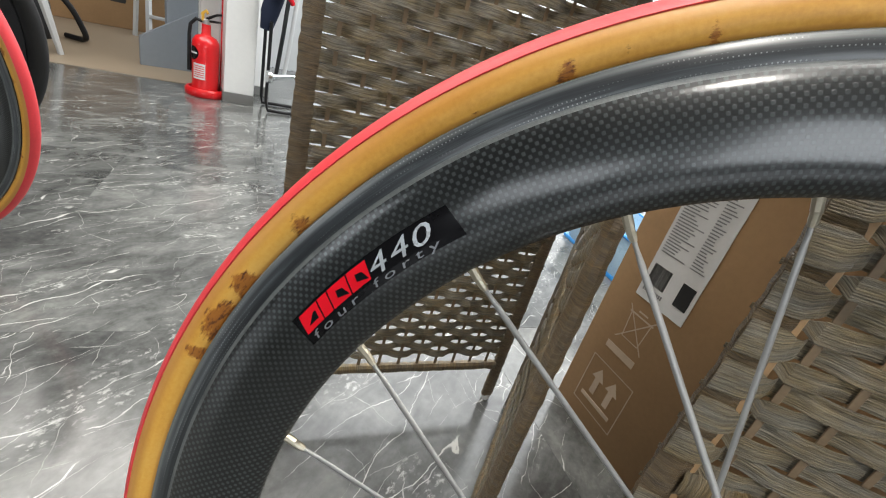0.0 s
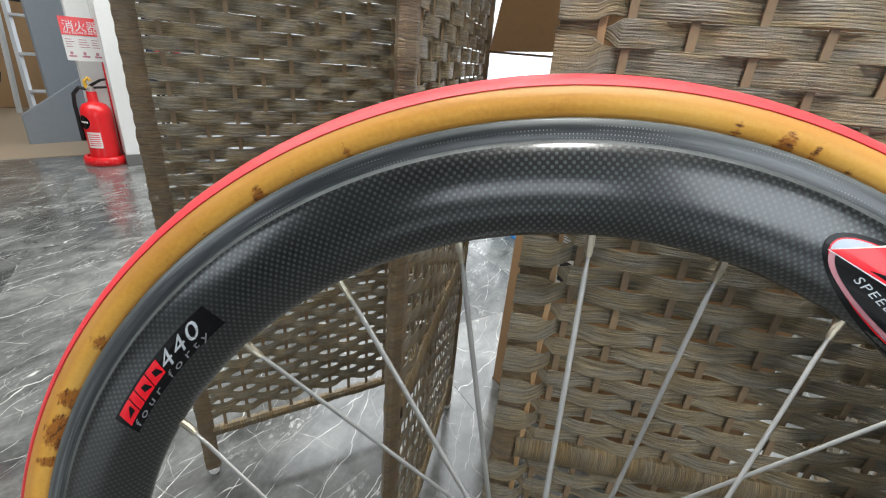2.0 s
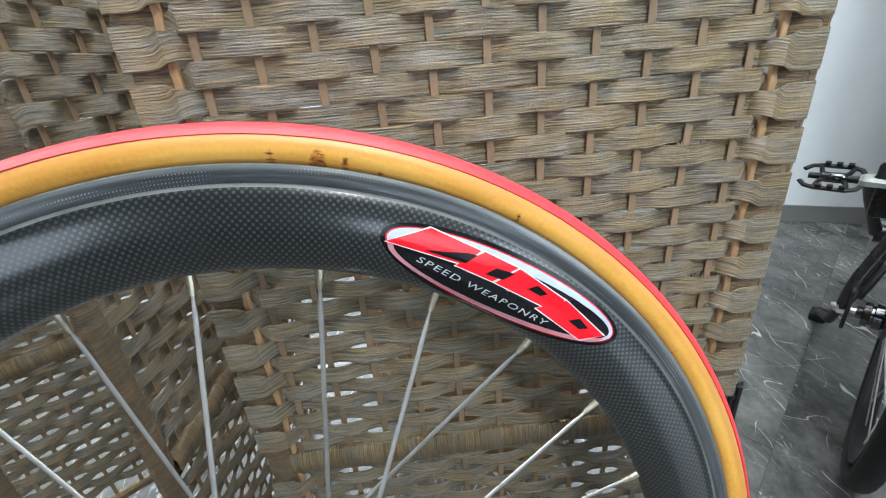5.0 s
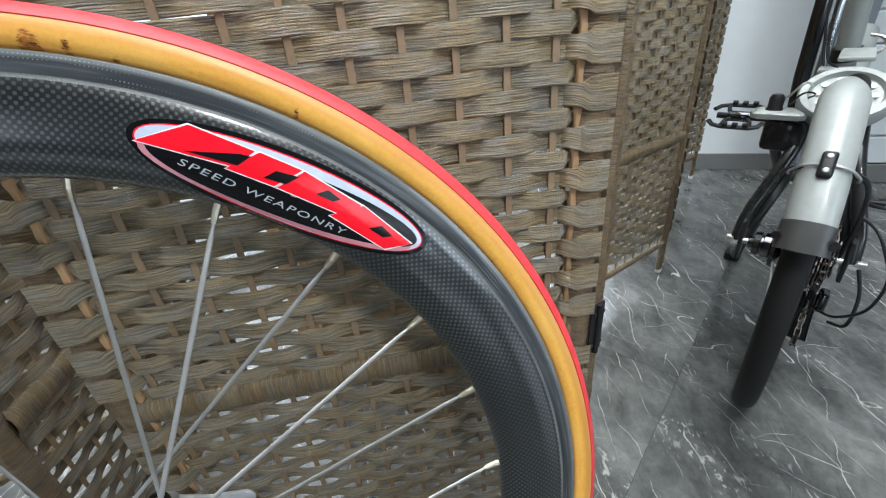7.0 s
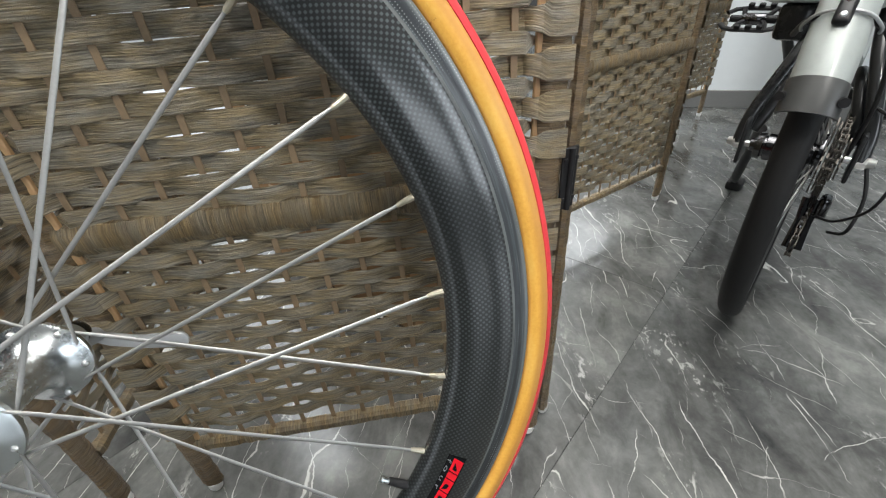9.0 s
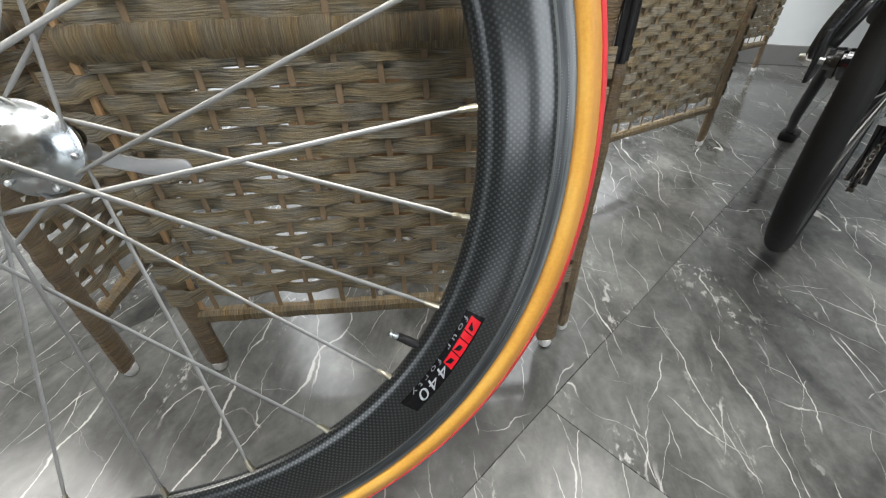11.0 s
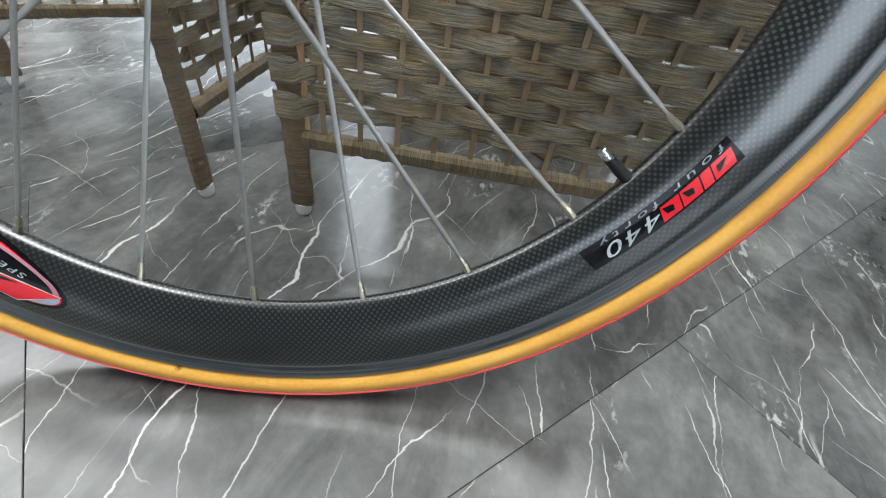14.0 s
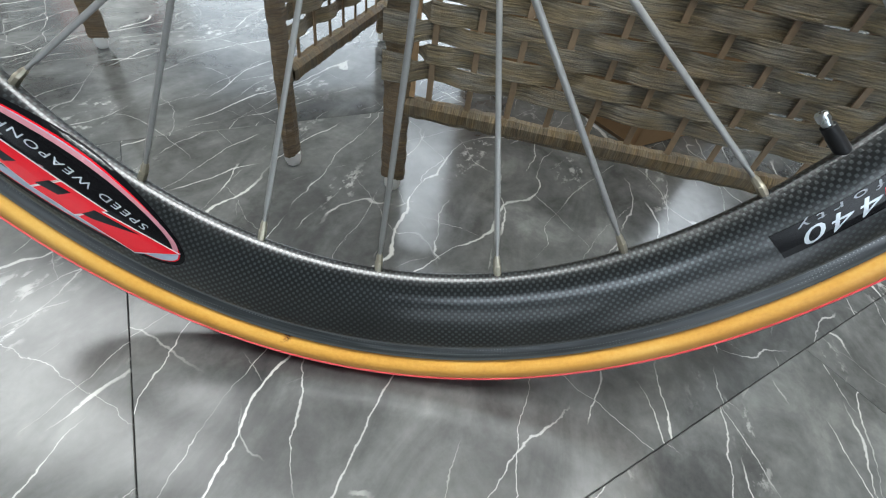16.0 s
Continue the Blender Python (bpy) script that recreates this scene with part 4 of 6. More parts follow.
def screen_panel(parent, m, low, high, weave_kind="tight"):
    """A panel: bound frame, rails, rods and woven strips; the strips between low and high are pieces, the rest is one weave."""
    global FRAME_MESH
    if FRAME_MESH is None:
        panel = part("panel", panel_frame(), WRAP, parent, "brown cord-bound frame panel")
        FRAME_MESH = panel
    else:
        panel = share("panel", FRAME_MESH, Matrix(), parent)
        tagged(panel, "brown cord-bound frame panel")
    panel.matrix_basis = m
    for lo, hi in RAILS:
        bm = bmesh.new()
        uvl = bm.loops.layers.uv.verify()
        rng = random.Random(int(lo * 1000))
        n = 90
        rings = []
        for k in range(n + 1):
            x = 0.019 + (WIDE - 0.038) * k / n
            g = 1 + rng.uniform(-0.09, 0.09)
            hz, hy = (hi - lo) / 2 * g, 0.0070 * g
            mid = (lo + hi) / 2
            rings.append([bm.verts.new((x, sy * hy, mid + sz * hz)) for sy, sz in ((-1, -0.5), (-1, 0.5), (-0.5, 1), (0.5, 1), (1, 0.5), (1, -0.5), (0.5, -1), (-0.5, -1))])
        for a, b in zip(rings, rings[1:]):
            for j in range(8):
                f = bm.faces.new((a[j], a[(j + 1) % 8], b[(j + 1) % 8], b[j]))
                xa, xb = a[0].co.x, b[0].co.x
                for loop, val in zip(f.loops, ((xa, j * 0.008), (xa, j * 0.008 + 0.008), (xb, j * 0.008 + 0.008), (xb, j * 0.008))):
                    loop[uvl].uv = val
        part("rail", bm, RAILWRAP, panel)
    bm = bmesh.new()
    box(bm, -0.0025, 0.0025, -0.0006, 0.0006, 0.085, 1.65, 0.0003, 1)
    first = None
    for k in range(11):
        spot = pose(ROD0 + GAP_X * k, 0, 0)
        if first is None:
            first = part("rod", bm, ROD, panel, smooth=False)
            first.matrix_basis = spot
        else:
            share("rod", first, spot, panel)
    for bx in (0.0195, WIDE - 0.0255) if not WEAVES[weave_kind][2] else ():
        bm = bmesh.new()
        box(bm, bx, bx + 0.0060, -0.0022, 0.0022, 0.097, 1.639, 0.0008, 1)
        part("batten", bm, POST_WOOD, panel, "pale wooden batten beside the stile", smooth=False)
    for cx in (0.0105, WIDE - 0.0105):
        bm = bmesh.new()
        tube(bm, [(cx, 0, 0), (cx, 0, 0.003), (cx, 0, 0.006), (cx, 0, 0.014)], [0.0060, 0.0075, 0.0080, 0.0080], 14)
        part("foot_plug", bm, WHITE_PLUG, panel, "white plastic foot plug")
    rest = bmesh.new()
    for k, z in enumerate(ROWS_Z):
        parity = int(round((z - 0.690) / PITCH)) % 2
        if low < z < high:
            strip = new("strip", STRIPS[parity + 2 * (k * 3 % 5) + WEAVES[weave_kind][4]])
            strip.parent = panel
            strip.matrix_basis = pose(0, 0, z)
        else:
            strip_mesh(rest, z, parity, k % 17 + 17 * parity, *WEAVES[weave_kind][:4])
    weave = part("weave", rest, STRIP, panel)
    tagged(weave, kind="stuff")
    return panel


def panel_pose(p, q):
    """A panel that stands with its first stile at p and runs towards q."""
    a = math.atan2(q[1] - p[1], q[0] - p[0])
    return pose(p[0], p[1], 0, 0, 0, math.degrees(a))


def hinge(parent, x, y, z, turn):
    bm = bmesh.new()
    box(bm, -0.009, 0.009, -0.0012, 0.0012, -0.028, 0.028, 0.0006, 1)
    tube(bm, [(0, -0.002, -0.028), (0, -0.002, 0.028)], 0.0030, 10)
    for dz in (-0.018, 0.018):
        for dx in (-0.006, 0.006):
            cylinder(bm, (dx, -0.0010, dz), (dx, -0.0026, dz), 0.0022, 8)
    part("hinge", bm, BLACK, parent, "dark metal butt hinge").matrix_basis = pose(x, y, z, 0, 0, turn)


screen_right = thing("folding_screen", "tall brown woven paper-cord folding screen standing in a zigzag", "folding screen", group="woven screens")
LA = (-0.027, 0.126)
screen_panel(screen_right, panel_pose(LA, (0.375, 0.088)) @ pose(0, 0, 0, 0, -0.5, 0), 0.09, 0.86)
screen_panel(screen_right, panel_pose((0.402, 0.104), (0.566, 0.440)), 0.0, 0.0, "loose")
screen_panel(screen_right, panel_pose((0.553, 0.445), (0.935, 0.588)), 0.09, 0.80, "dense")
screen_panel(screen_right, panel_pose((0.950, 0.600), (1.110, 0.950)), 0.0, 0.0)
screen_panel(screen_right, panel_pose((1.105, 0.965), (1.490, 1.095)), 0.0, 0.0)
for hz in (0.36, 0.95, 1.45):
    hinge(screen_right, 0.3900, 0.0850, hz, 20)

screen_left = thing("folding_screen", "brown woven paper-cord folding screen beside a cardboard box", "folding screen", group="woven screens")
screen_panel(screen_left, panel_pose((-0.452, 0.309), (-0.110, 0.540)), 0.09, 0.72, "closed")
screen_panel(screen_left, panel_pose((-0.071, 0.536), (-0.122, 0.124)), 0.09, 0.86, "loose")


# ---- boxes behind the screens ----
def cardboard_box():
    """Tall shipping box standing on end: body, open rim, printed face with label."""
    # local x runs along the printed face, y into the box
    b = thing("cardboard_box", "tall brown cardboard shipping box with marks and white label", "cardboard box", pose(0.024, 0.632, 0, 0, 0, -53.2))
    bm = bmesh.new()
    box(bm, 0, 0.41, 0.0, 0.20, 0.0, 0.640, 0.004, 2)
    part("body", bm, CARD, b)
    bm = bmesh.new()
    box(bm, 0.0, 0.41, -0.0012, 0.0, 0.0, 0.004)
    part("bottom_fold", bm, CARD_DARK, b, smooth=False)
    lab = bmesh.new()
    box(lab, -0.048, 0.048, -0.0012, 0.0, -0.11, 0.11)
    label = part("label", lab, PAPER, b, "white printed shipping label", smooth=False)
    label.matrix_basis = pose(0.105, -0.0004, 0.405)
    rng = random.Random(4)
    bm = bmesh.new()
    x = -0.040
    while x < -0.004:
        w = rng.uniform(0.0006, 0.0022)
        box(bm, x, x + w, -0.0018, -0.0013, -0.082, -0.046)
        x += w + rng.uniform(0.0006, 0.0018)
    tagged(part("bar_print", bm, INK, label, "fine black bars", smooth=False), kind="stuff")
    bm = bmesh.new()
    for k in range(25):
        z = 0.096 - k * 0.0050
        box(bm, -0.042, -0.042 + rng.uniform(0.022, 0.048), -0.0018, -0.0013, z, z + 0.0016)
        box(bm, 0.014, 0.014 + rng.uniform(0.010, 0.026), -0.0018, -0.0013, z, z + 0.0016)
    for k in range(10):
        box(bm, -0.040 + k * 0.0040, -0.0376 + k * 0.0040, -0.0018, -0.0013, -0.096, -0.089)
    tagged(part("line_print", bm, GREY_INK, label, "fine black lines", smooth=False), kind="stuff")
    bm = bmesh.new()
    box(bm, 0.018, 0.042, -0.0018, -0.0013, -0.088, -0.048)
    part("black_patch", bm, INK, label, smooth=False)
    # two arrows pointing up over a bar, in a thin frame
    for ax in (0.072, 0.108):
        bm = bmesh.new()
        outline = ((-0.006, 0.075), (0.006, 0.075), (0.006, 0.108), (0.015, 0.108), (0.0, 0.132), (-0.015, 0.108), (-0.006, 0.108))
        bm.faces.new([bm.verts.new((ax + dx, -0.0012, dz)) for dx, dz in outline])
        part("printed_arrow", bm, PRINT, b, "pale printed arrow", smooth=False)
    bm = bmesh.new()
    box(bm, 0.052, 0.128, -0.0012, -0.0004, 0.058, 0.066)
    part("printed_bar", bm, PRINT, b, "pale printed bar", smooth=False)
    bm = bmesh.new()
    ro = [bm.verts.new((x, -0.0012, z)) for x, z in ((0.040, 0.040), (0.142, 0.040), (0.142, 0.148), (0.040, 0.148))]
    ri = [bm.verts.new((x, -0.0012, z)) for x, z in ((0.042, 0.042), (0.140, 0.042), (0.140, 0.146), (0.042, 0.146))]
    for k in range(4):
        bm.faces.new((ro[k], ro[(k + 1) % 4], ri[(k + 1) % 4], ri[k]))
    part("printed_frame", bm, PRINT, b, "pale printed frame", smooth=False)
    # crossed-out bin over a broad bar
    bm = bmesh.new()
    box(bm, 0.052, 0.118, -0.0012, -0.0004, 0.176, 0.190)
    part("printed_bar", bm, PRINT, b, "pale printed bar", smooth=False)
    bm = bmesh.new()
    for p, q, w in (((0.060, 0.205), (0.120, 0.275), 0.0022), ((0.120, 0.205), (0.060, 0.275), 0.0022), ((0.072, 0.215), (0.068, 0.262), 0.002), ((0.108, 0.215), (0.112, 0.262), 0.002),
                    ((0.072, 0.215), (0.108, 0.215), 0.002), ((0.064, 0.264), (0.116, 0.264), 0.003), ((0.080, 0.272), (0.100, 0.272), 0.003)):
        d = Vector((q[0] - p[0], 0, q[1] - p[1]))
        nrm = Vector((-d.z, 0, d.x)).normalized() * w / 2
        a, c = Vector((p[0], -0.0012, p[1])), Vector((q[0], -0.0012, q[1]))
        bm.faces.new([bm.verts.new(v) for v in (a - nrm, c - nrm, c + nrm, a + nrm)])
    part("printed_bin", bm, PRINT, b, "pale printed crossed-out bin", smooth=False)
    return b


cardboard_box()


def upper_box():
    """An opened carton on the tall box, one flap folded out over the gap."""
    b = thing("cardboard_carton", "opened brown cardboard carton with a flap folded out", "cardboard box", pose(0.060, 0.500, 0.640, 0, 0, -6))
    bm = bmesh.new()
    t = 0.005
    box(bm, 0, 0.36, 0, t, 0.0, 0.34)
    box(bm, 0, 0.36, 0.24, 0.24 + t, 0.0, 0.34)
    box(bm, 0, t, t, 0.24, 0.0, 0.34)
    box(bm, 0.36 - t, 0.36, t, 0.24, 0.0, 0.34)
    box(bm, t, 0.36 - t, t, 0.24, 0.0, 0.004)
    part("body", bm, CARD, b, smooth=False)
    bm = bmesh.new()
    vs = [(-0.128, 0.002, 0.030), (0.002, 0.002, 0.038), (0.002, 0.002, 0.33), (-0.085, 0.002, 0.33)]
    lo = [bm.verts.new(v) for v in vs]
    hi = [bm.verts.new((x, y + 0.004, z)) for x, y, z in vs]
    bm.faces.new(lo)
    bm.faces.new(hi[::-1])
    for k in range(4):
        bm.faces.new((lo[k], hi[k], hi[(k + 1) % 4], lo[(k + 1) % 4]))
    part("flap", bm, CARD, b, "folded-out cardboard flap", smooth=False)
    bm = bmesh.new()
    box(bm, -0.128, 0.002, -0.001, 0.001, 0.028, 0.031, m=None)
    part("flap_edge", bm, CARD_DARK, b, "dark cut edge", smooth=False)


upper_box()


def storage_crate():
    """A shallow pale tub with a blue foot, a blue rolled rim and moulded ribs."""
    c = thing("storage_crate", "pale blue plastic crate with bright blue foot on floor", "crate", pose(0.245, 1.555, 0, 0, 0, -62))
    bm = bmesh.new()
    rings = []
    for z, half_x, half_y in ((0.010, 0.196, 0.122), (0.016, 0.200, 0.126), (0.165, 0.212, 0.138), (0.170, 0.210, 0.136), (0.020, 0.190, 0.118)):
        ring = []
        for k in range(32):
            a = 2 * pi * (k + 0.5) / 32
            cx, cy = math.cos(a), math.sin(a)
            ring.append(bm.verts.new((half_x * math.copysign(abs(cx) ** 0.22, cx), half_y * math.copysign(abs(cy) ** 0.22, cy), z)))
        rings.append(ring)
    for a, b in zip(rings, rings[1:]):
        for k in range(32):
            bm.faces.new((a[k], a[(k + 1) % 32], b[(k + 1) % 32], b[k]))
    bm.faces.new(rings[0][::-1])
    bm.faces.new(rings[-1])
    part("tub", bm, PALE_BLUE, c, "pale blue plastic tub")
    bm = bmesh.new()
    box(bm, -0.203, 0.203, -0.129, 0.129, 0.0, 0.016, 0.005, 2)
    part("foot", bm, BLUE, c, "bright blue plastic foot")
    bm = bmesh.new()
    ring = [(sx * 0.215, sy * 0.141, 0.168) for sx, sy in ((-0.9, -1), (0.9, -1), (1, -0.85), (1, 0.85), (0.9, 1), (-0.9, 1), (-1, 0.85), (-1, -0.85), (-0.9, -1))]
    tube(bm, ring, 0.006, 8)
    part("rim", bm, BLUE, c, "bright blue rolled rim")


storage_crate()


# ---- fire extinguisher corner ----
def extinguisher():
    e = thing("fire_extinguisher", "red fire extinguisher with black label and yellow pin", "fire extinguisher", pose(-2.045, 1.990, 0.030, 0, 0, 20))
    bm = bmesh.new()
    lathe(bm, [(0.0, 0.0), (0.060, 0.0), (0.066, 0.006), (0.067, 0.225), (0.064, 0.250), (0.050, 0.272), (0.026, 0.282), (0.022, 0.290), (0.022, 0.335), (0.0, 0.335)], 40, "z")
    part("cylinder", bm, FIRE_RED, e)
    bm = bmesh.new()
    lathe(bm, [(0.0, 0.333), (0.018, 0.333), (0.019, 0.356), (0.012, 0.362), (0.0, 0.362)], 20, "z")
    part("valve_head", bm, STEEL, e)
    bm = bmesh.new()
    tube(bm, [(0, 0, 0.360), (0.02, -0.005, 0.372), (0.055, -0.01, 0.392), (0.080, -0.012, 0.398)], [0.007, 0.007, 0.006, 0.005], 8)
    tube(bm, [(0.005, 0, 0.352), (0.04, -0.005, 0.356), (0.075, -0.008, 0.360)], [0.006, 0.006, 0.005], 8)
    part("lever", bm, BLACK, e)
    bm = bmesh.new()
    tube(bm, [(-0.012, -0.010, 0.350), (-0.014, -0.012, 0.385), (0.004, -0.012, 0.400), (0.012, -0.010, 0.385)], 0.008, 8)
    part("safety_pin", bm, YELLOW, e, "yellow safety pin")
    bm = bmesh.new()
    tube(bm, [(-0.015, 0, 0.345), (-0.050, 0.0, 0.350), (-0.074, -0.01, 0.320), (-0.078, -0.015, 0.270), (-0.076, -0.02, 0.200), (-0.074, -0.02, 0.090)], [0.009] * 5 + [0.012], 10)
    part("hose", bm, BLACK, e, "black hose")
    bm = bmesh.new()
    rows = []
    for k in range(9):
        f = max(k / 8, 0.03)
        rows.append([])
        for j in range(29):
            t = 2 * pi * j / 28
            turn = radians(-128) + 0.034 * f * math.cos(t) / 0.067
            rows[-1].append(bm.verts.new((0.0676 * math.cos(turn), 0.0676 * math.sin(turn), 0.188 + 0.034 * f * math.sin(t))))
    for a, b in zip(rows, rows[1:]):
        for j in range(28):
            bm.faces.new((a[j], a[j + 1], b[j + 1], b[j]))
    part("label", bm, GLOSS_BLACK, e, "black round-topped label", smooth=False)
    bm = bmesh.new()
    lathe(bm, [(0.0676, 0.060), (0.0676, 0.140)], 10, "z", radians(-125), radians(55))
    part("instruction_label", bm, PAPER, e, "white instruction label", smooth=False)
    bm = bmesh.new()
    for k in range(6):
        lathe(bm, [(0.0680, 0.070 + k * 0.011), (0.0680, 0.074 + k * 0.011)], 8, "z", radians(-120), radians(45))
    part("label_print", bm, FILM_RED, e, smooth=False)
    bm = bmesh.new()
    lathe(bm, [(0.0681, 0.184), (0.0681, 0.193)], 8, "z", radians(-150), radians(44))
    part("label_bar", bm, FILM_WHITE, e, "white bar on the black label", smooth=False)
    s = thing("extinguisher_stand", "red round extinguisher stand with pole and red and white sign plate", "extinguisher stand", pose(-2.045, 1.990, 0, 0, 0, 42))
    bm = bmesh.new()
    lathe(bm, [(0.0, 0.0), (0.096, 0.0), (0.100, 0.006), (0.100, 0.030), (0.092, 0.042), (0.080, 0.042), (0.076, 0.030), (0.0, 0.029)], 44, "z")
    part("base", bm, FIRE_RED, s)
    bm = bmesh.new()
    tube(bm, [(0.078, 0.030, 0.035), (0.078, 0.030, 0.700)], 0.008, 10)
    part("pole", bm, FIRE_RED, s)
    bm = bmesh.new()
    box(bm, -0.060, 0.095, 0.018, 0.021, 0.505, 0.700, 0.001, 1)
    plate = part("sign_plate", bm, PAPER, s, "white sign plate with red head", smooth=False)
    bm = bmesh.new()
    box(bm, -0.060, 0.095, 0.0165, 0.0175, 0.620, 0.700)
    part("sign_head", bm, FIRE_RED, plate, smooth=False)
    pts, faces, wide = text_verts("消火器", 0.052)
    bm = bmesh.new()
    vs = [bm.verts.new((-0.050 + x * 0.135 / wide, 0.0158, 0.642 + y)) for x, y in pts]
    for f in faces:
        bm.faces.new([vs[k] for k in f])
    part("sign_words", bm, FILM_WHITE, plate, "white characters on red", smooth=False)
    pts, faces, wide = text_verts("FIRE EXTINGUISHER", 0.013)
    bm = bmesh.new()
    vs = [bm.verts.new((-0.050 + x * 0.135 / wide, 0.0158, 0.627 + y)) for x, y in pts]
    for f in faces:
        bm.faces.new([vs[k] for k in f])
    part("sign_words", bm, FILM_WHITE, plate, smooth=False)
    bm = bmesh.new()
    rng = random.Random(3)
    for k in range(4):
        for j in range(3):
            x = -0.052 + j * 0.05
            box(bm, x, x + rng.uniform(0.02, 0.042), 0.0166, 0.0174, 0.600 - k * 0.011, 0.603 - k * 0.011)
    for j in range(3):
        x = -0.050 + j * 0.05
        box(bm, x, x + 0.030, 0.0166, 0.0174, 0.522, 0.530)
        box(bm, x + 0.006, x + 0.018, 0.0166, 0.0174, 0.533, 0.546)
    tagged(part("sign_lines", bm, FILM_PINK, plate, smooth=False), kind="stuff")


extinguisher()
U45 = pose(-1.917, 1.975, 0, 0, 0, 45.8)
bm = bmesh.new()
box(bm, 0, 0.155, 0.0, 0.34, 0.055, CEIL, 0.003, 1)
box(bm, -0.10, 0.0, 0.22, 0.34, 0.0, CEIL, 0.003, 1)
box(bm, 0.155, 0.30, 0.345, 0.55, 0.055, CEIL, 0.003, 1)
pillar = tagged(part("pillar", bm, PILLAR), "white painted square pillar with grey skirting", "pillar", kind="structure")
pillar.matrix_basis = U45
bm = bmesh.new()
box(bm, -0.003, 0.158, -0.003, 0.343, 0.0, 0.055, 0.002, 1)
box(bm, 0.1585, 0.303, 0.3435, 0.553, 0.0, 0.055, 0.002, 1)
tagged(part("baseboard", bm, BASEBOARD), "dark grey skirting round the pillar", "baseboard", kind="structure").matrix_basis = U45
bm = bmesh.new()
box(bm, -2.6, -0.01, 0.32, 2.6, -0.003, 0.004, 0.001, 1)
tagged(part("workshop_floor", bm, BEIGE), "beige sheet flooring of the workshop", "floor", kind="structure").matrix_basis = U45

bm = bmesh.new()
vs = [(0, 0), (0.62, 0), (0.62, 0.58), (0.34, 0.385), (0.0, 0.165)]
lo = [bm.verts.new((x, 0.0, z)) for x, z in vs]
hi = [bm.verts.new((x, 0.03, z)) for x, z in vs]
bm.faces.new(lo)
bm.faces.new(hi[::-1])
for k in range(5):
    bm.faces.new((lo[k], hi[k], hi[(k + 1) % 5], lo[(k + 1) % 5]))
ramp = thing("sloping_board", "slate grey sloping side board of a stand", "board", pose(-2.675, 2.174, 0.005, 0, 0, 58))
part("board", bm, SLATE, ramp, smooth=False)
bm = bmesh.new()
box(bm, 0.15, 0.44, 0.034, 0.075, 0.0, 1.35, 0.004, 1)
part("upright", bm, SLATE, ramp, "slate grey upright panel")


def ladder():
    b = thing("step_ladder", "aluminium step ladder standing open", "ladder", pose(-3.12, 2.66, 0.005, 0, 0, 52))
    for x, tip in ((0.0, 0.05), (0.34, 0.29)):
        bm = bmesh.new()
        tube(bm, [(x, 0, 0), (tip, 0.28, 1.4)], 0.020, 4, flat=0.6)
        part("rail", bm, DULL_ALLOY, b)
    for x, tip in ((-0.03, 0.03), (0.37, 0.31)):
        bm = bmesh.new()
        tube(bm, [(x, 0.68, 0), (tip, 0.32, 1.4)], 0.018, 4, flat=0.6)
        part("back_rail", bm, LIGHT_GREY, b)
    for k in range(1, 6):
        t = k * 0.235 / 1.4
        bm = bmesh.new()
        box(bm, 0.05 * t, 0.34 - 0.05 * t, 0.28 * t - 0.03, 0.28 * t + 0.03, k * 0.235 - 0.02, k * 0.235, 0.003, 1)
        part("tread", bm, DULL_ALLOY, b)


ladder()
wp = thing("partition_panel", "light grey panel behind the ladder", "panel", pose(-3.25, 3.10, 0.005, 0, 0, 50))
bm = bmesh.new()
box(bm, -0.1, 1.0, 0.0, 0.03, 0.0, 1.9, 0.004, 1)
part("sheet", bm, LIGHT_GREY, wp)

carton = thing("bicycle_carton", "large brown bicycle carton with black printed mark", "cardboard box", pose(-4.35, 2.45, 0.005, 0, 0, 62))
bm = bmesh.new()
box(bm, 0, 1.25, 0.0, 0.22, 0.0, 0.80, 0.006, 2)
part("body", bm, CARD, carton)
for x0, x1 in ((0.46, 0.62), (0.645, 0.74), (0.765, 0.87)):
    bm = bmesh.new()
    lo = [bm.verts.new((x + d, -0.002, z)) for x, z, d in ((x0, 0.20, 0), (x1, 0.20, 0), (x1, 0.275, 0.02), (x0, 0.275, 0.02))]
    bm.faces.new(lo)
    part("printed_bar", bm, INK, carton, "black printed bar", smooth=False)


def stool():
    s = thing("plastic_stool", "light grey plastic stool with splayed legs", "stool", pose(-2.995, 1.614, 0.004, 0, 0, 8.6))
    bm = bmesh.new()
    box(bm, -0.16, 0.16, -0.16, 0.16, 0.44, 0.47, 0.012, 2)
    part("seat", bm, LIGHT_GREY, s)
    for sx in (-1, 1):
        for sy in (-1, 1):
            bm = bmesh.new()
            tube(bm, [(sx * 0.19, sy * 0.19, 0), (sx * 0.13, sy * 0.13, 0.45)], [0.014, 0.026], 6)
            part("leg", bm, LIGHT_GREY, s)


stool()


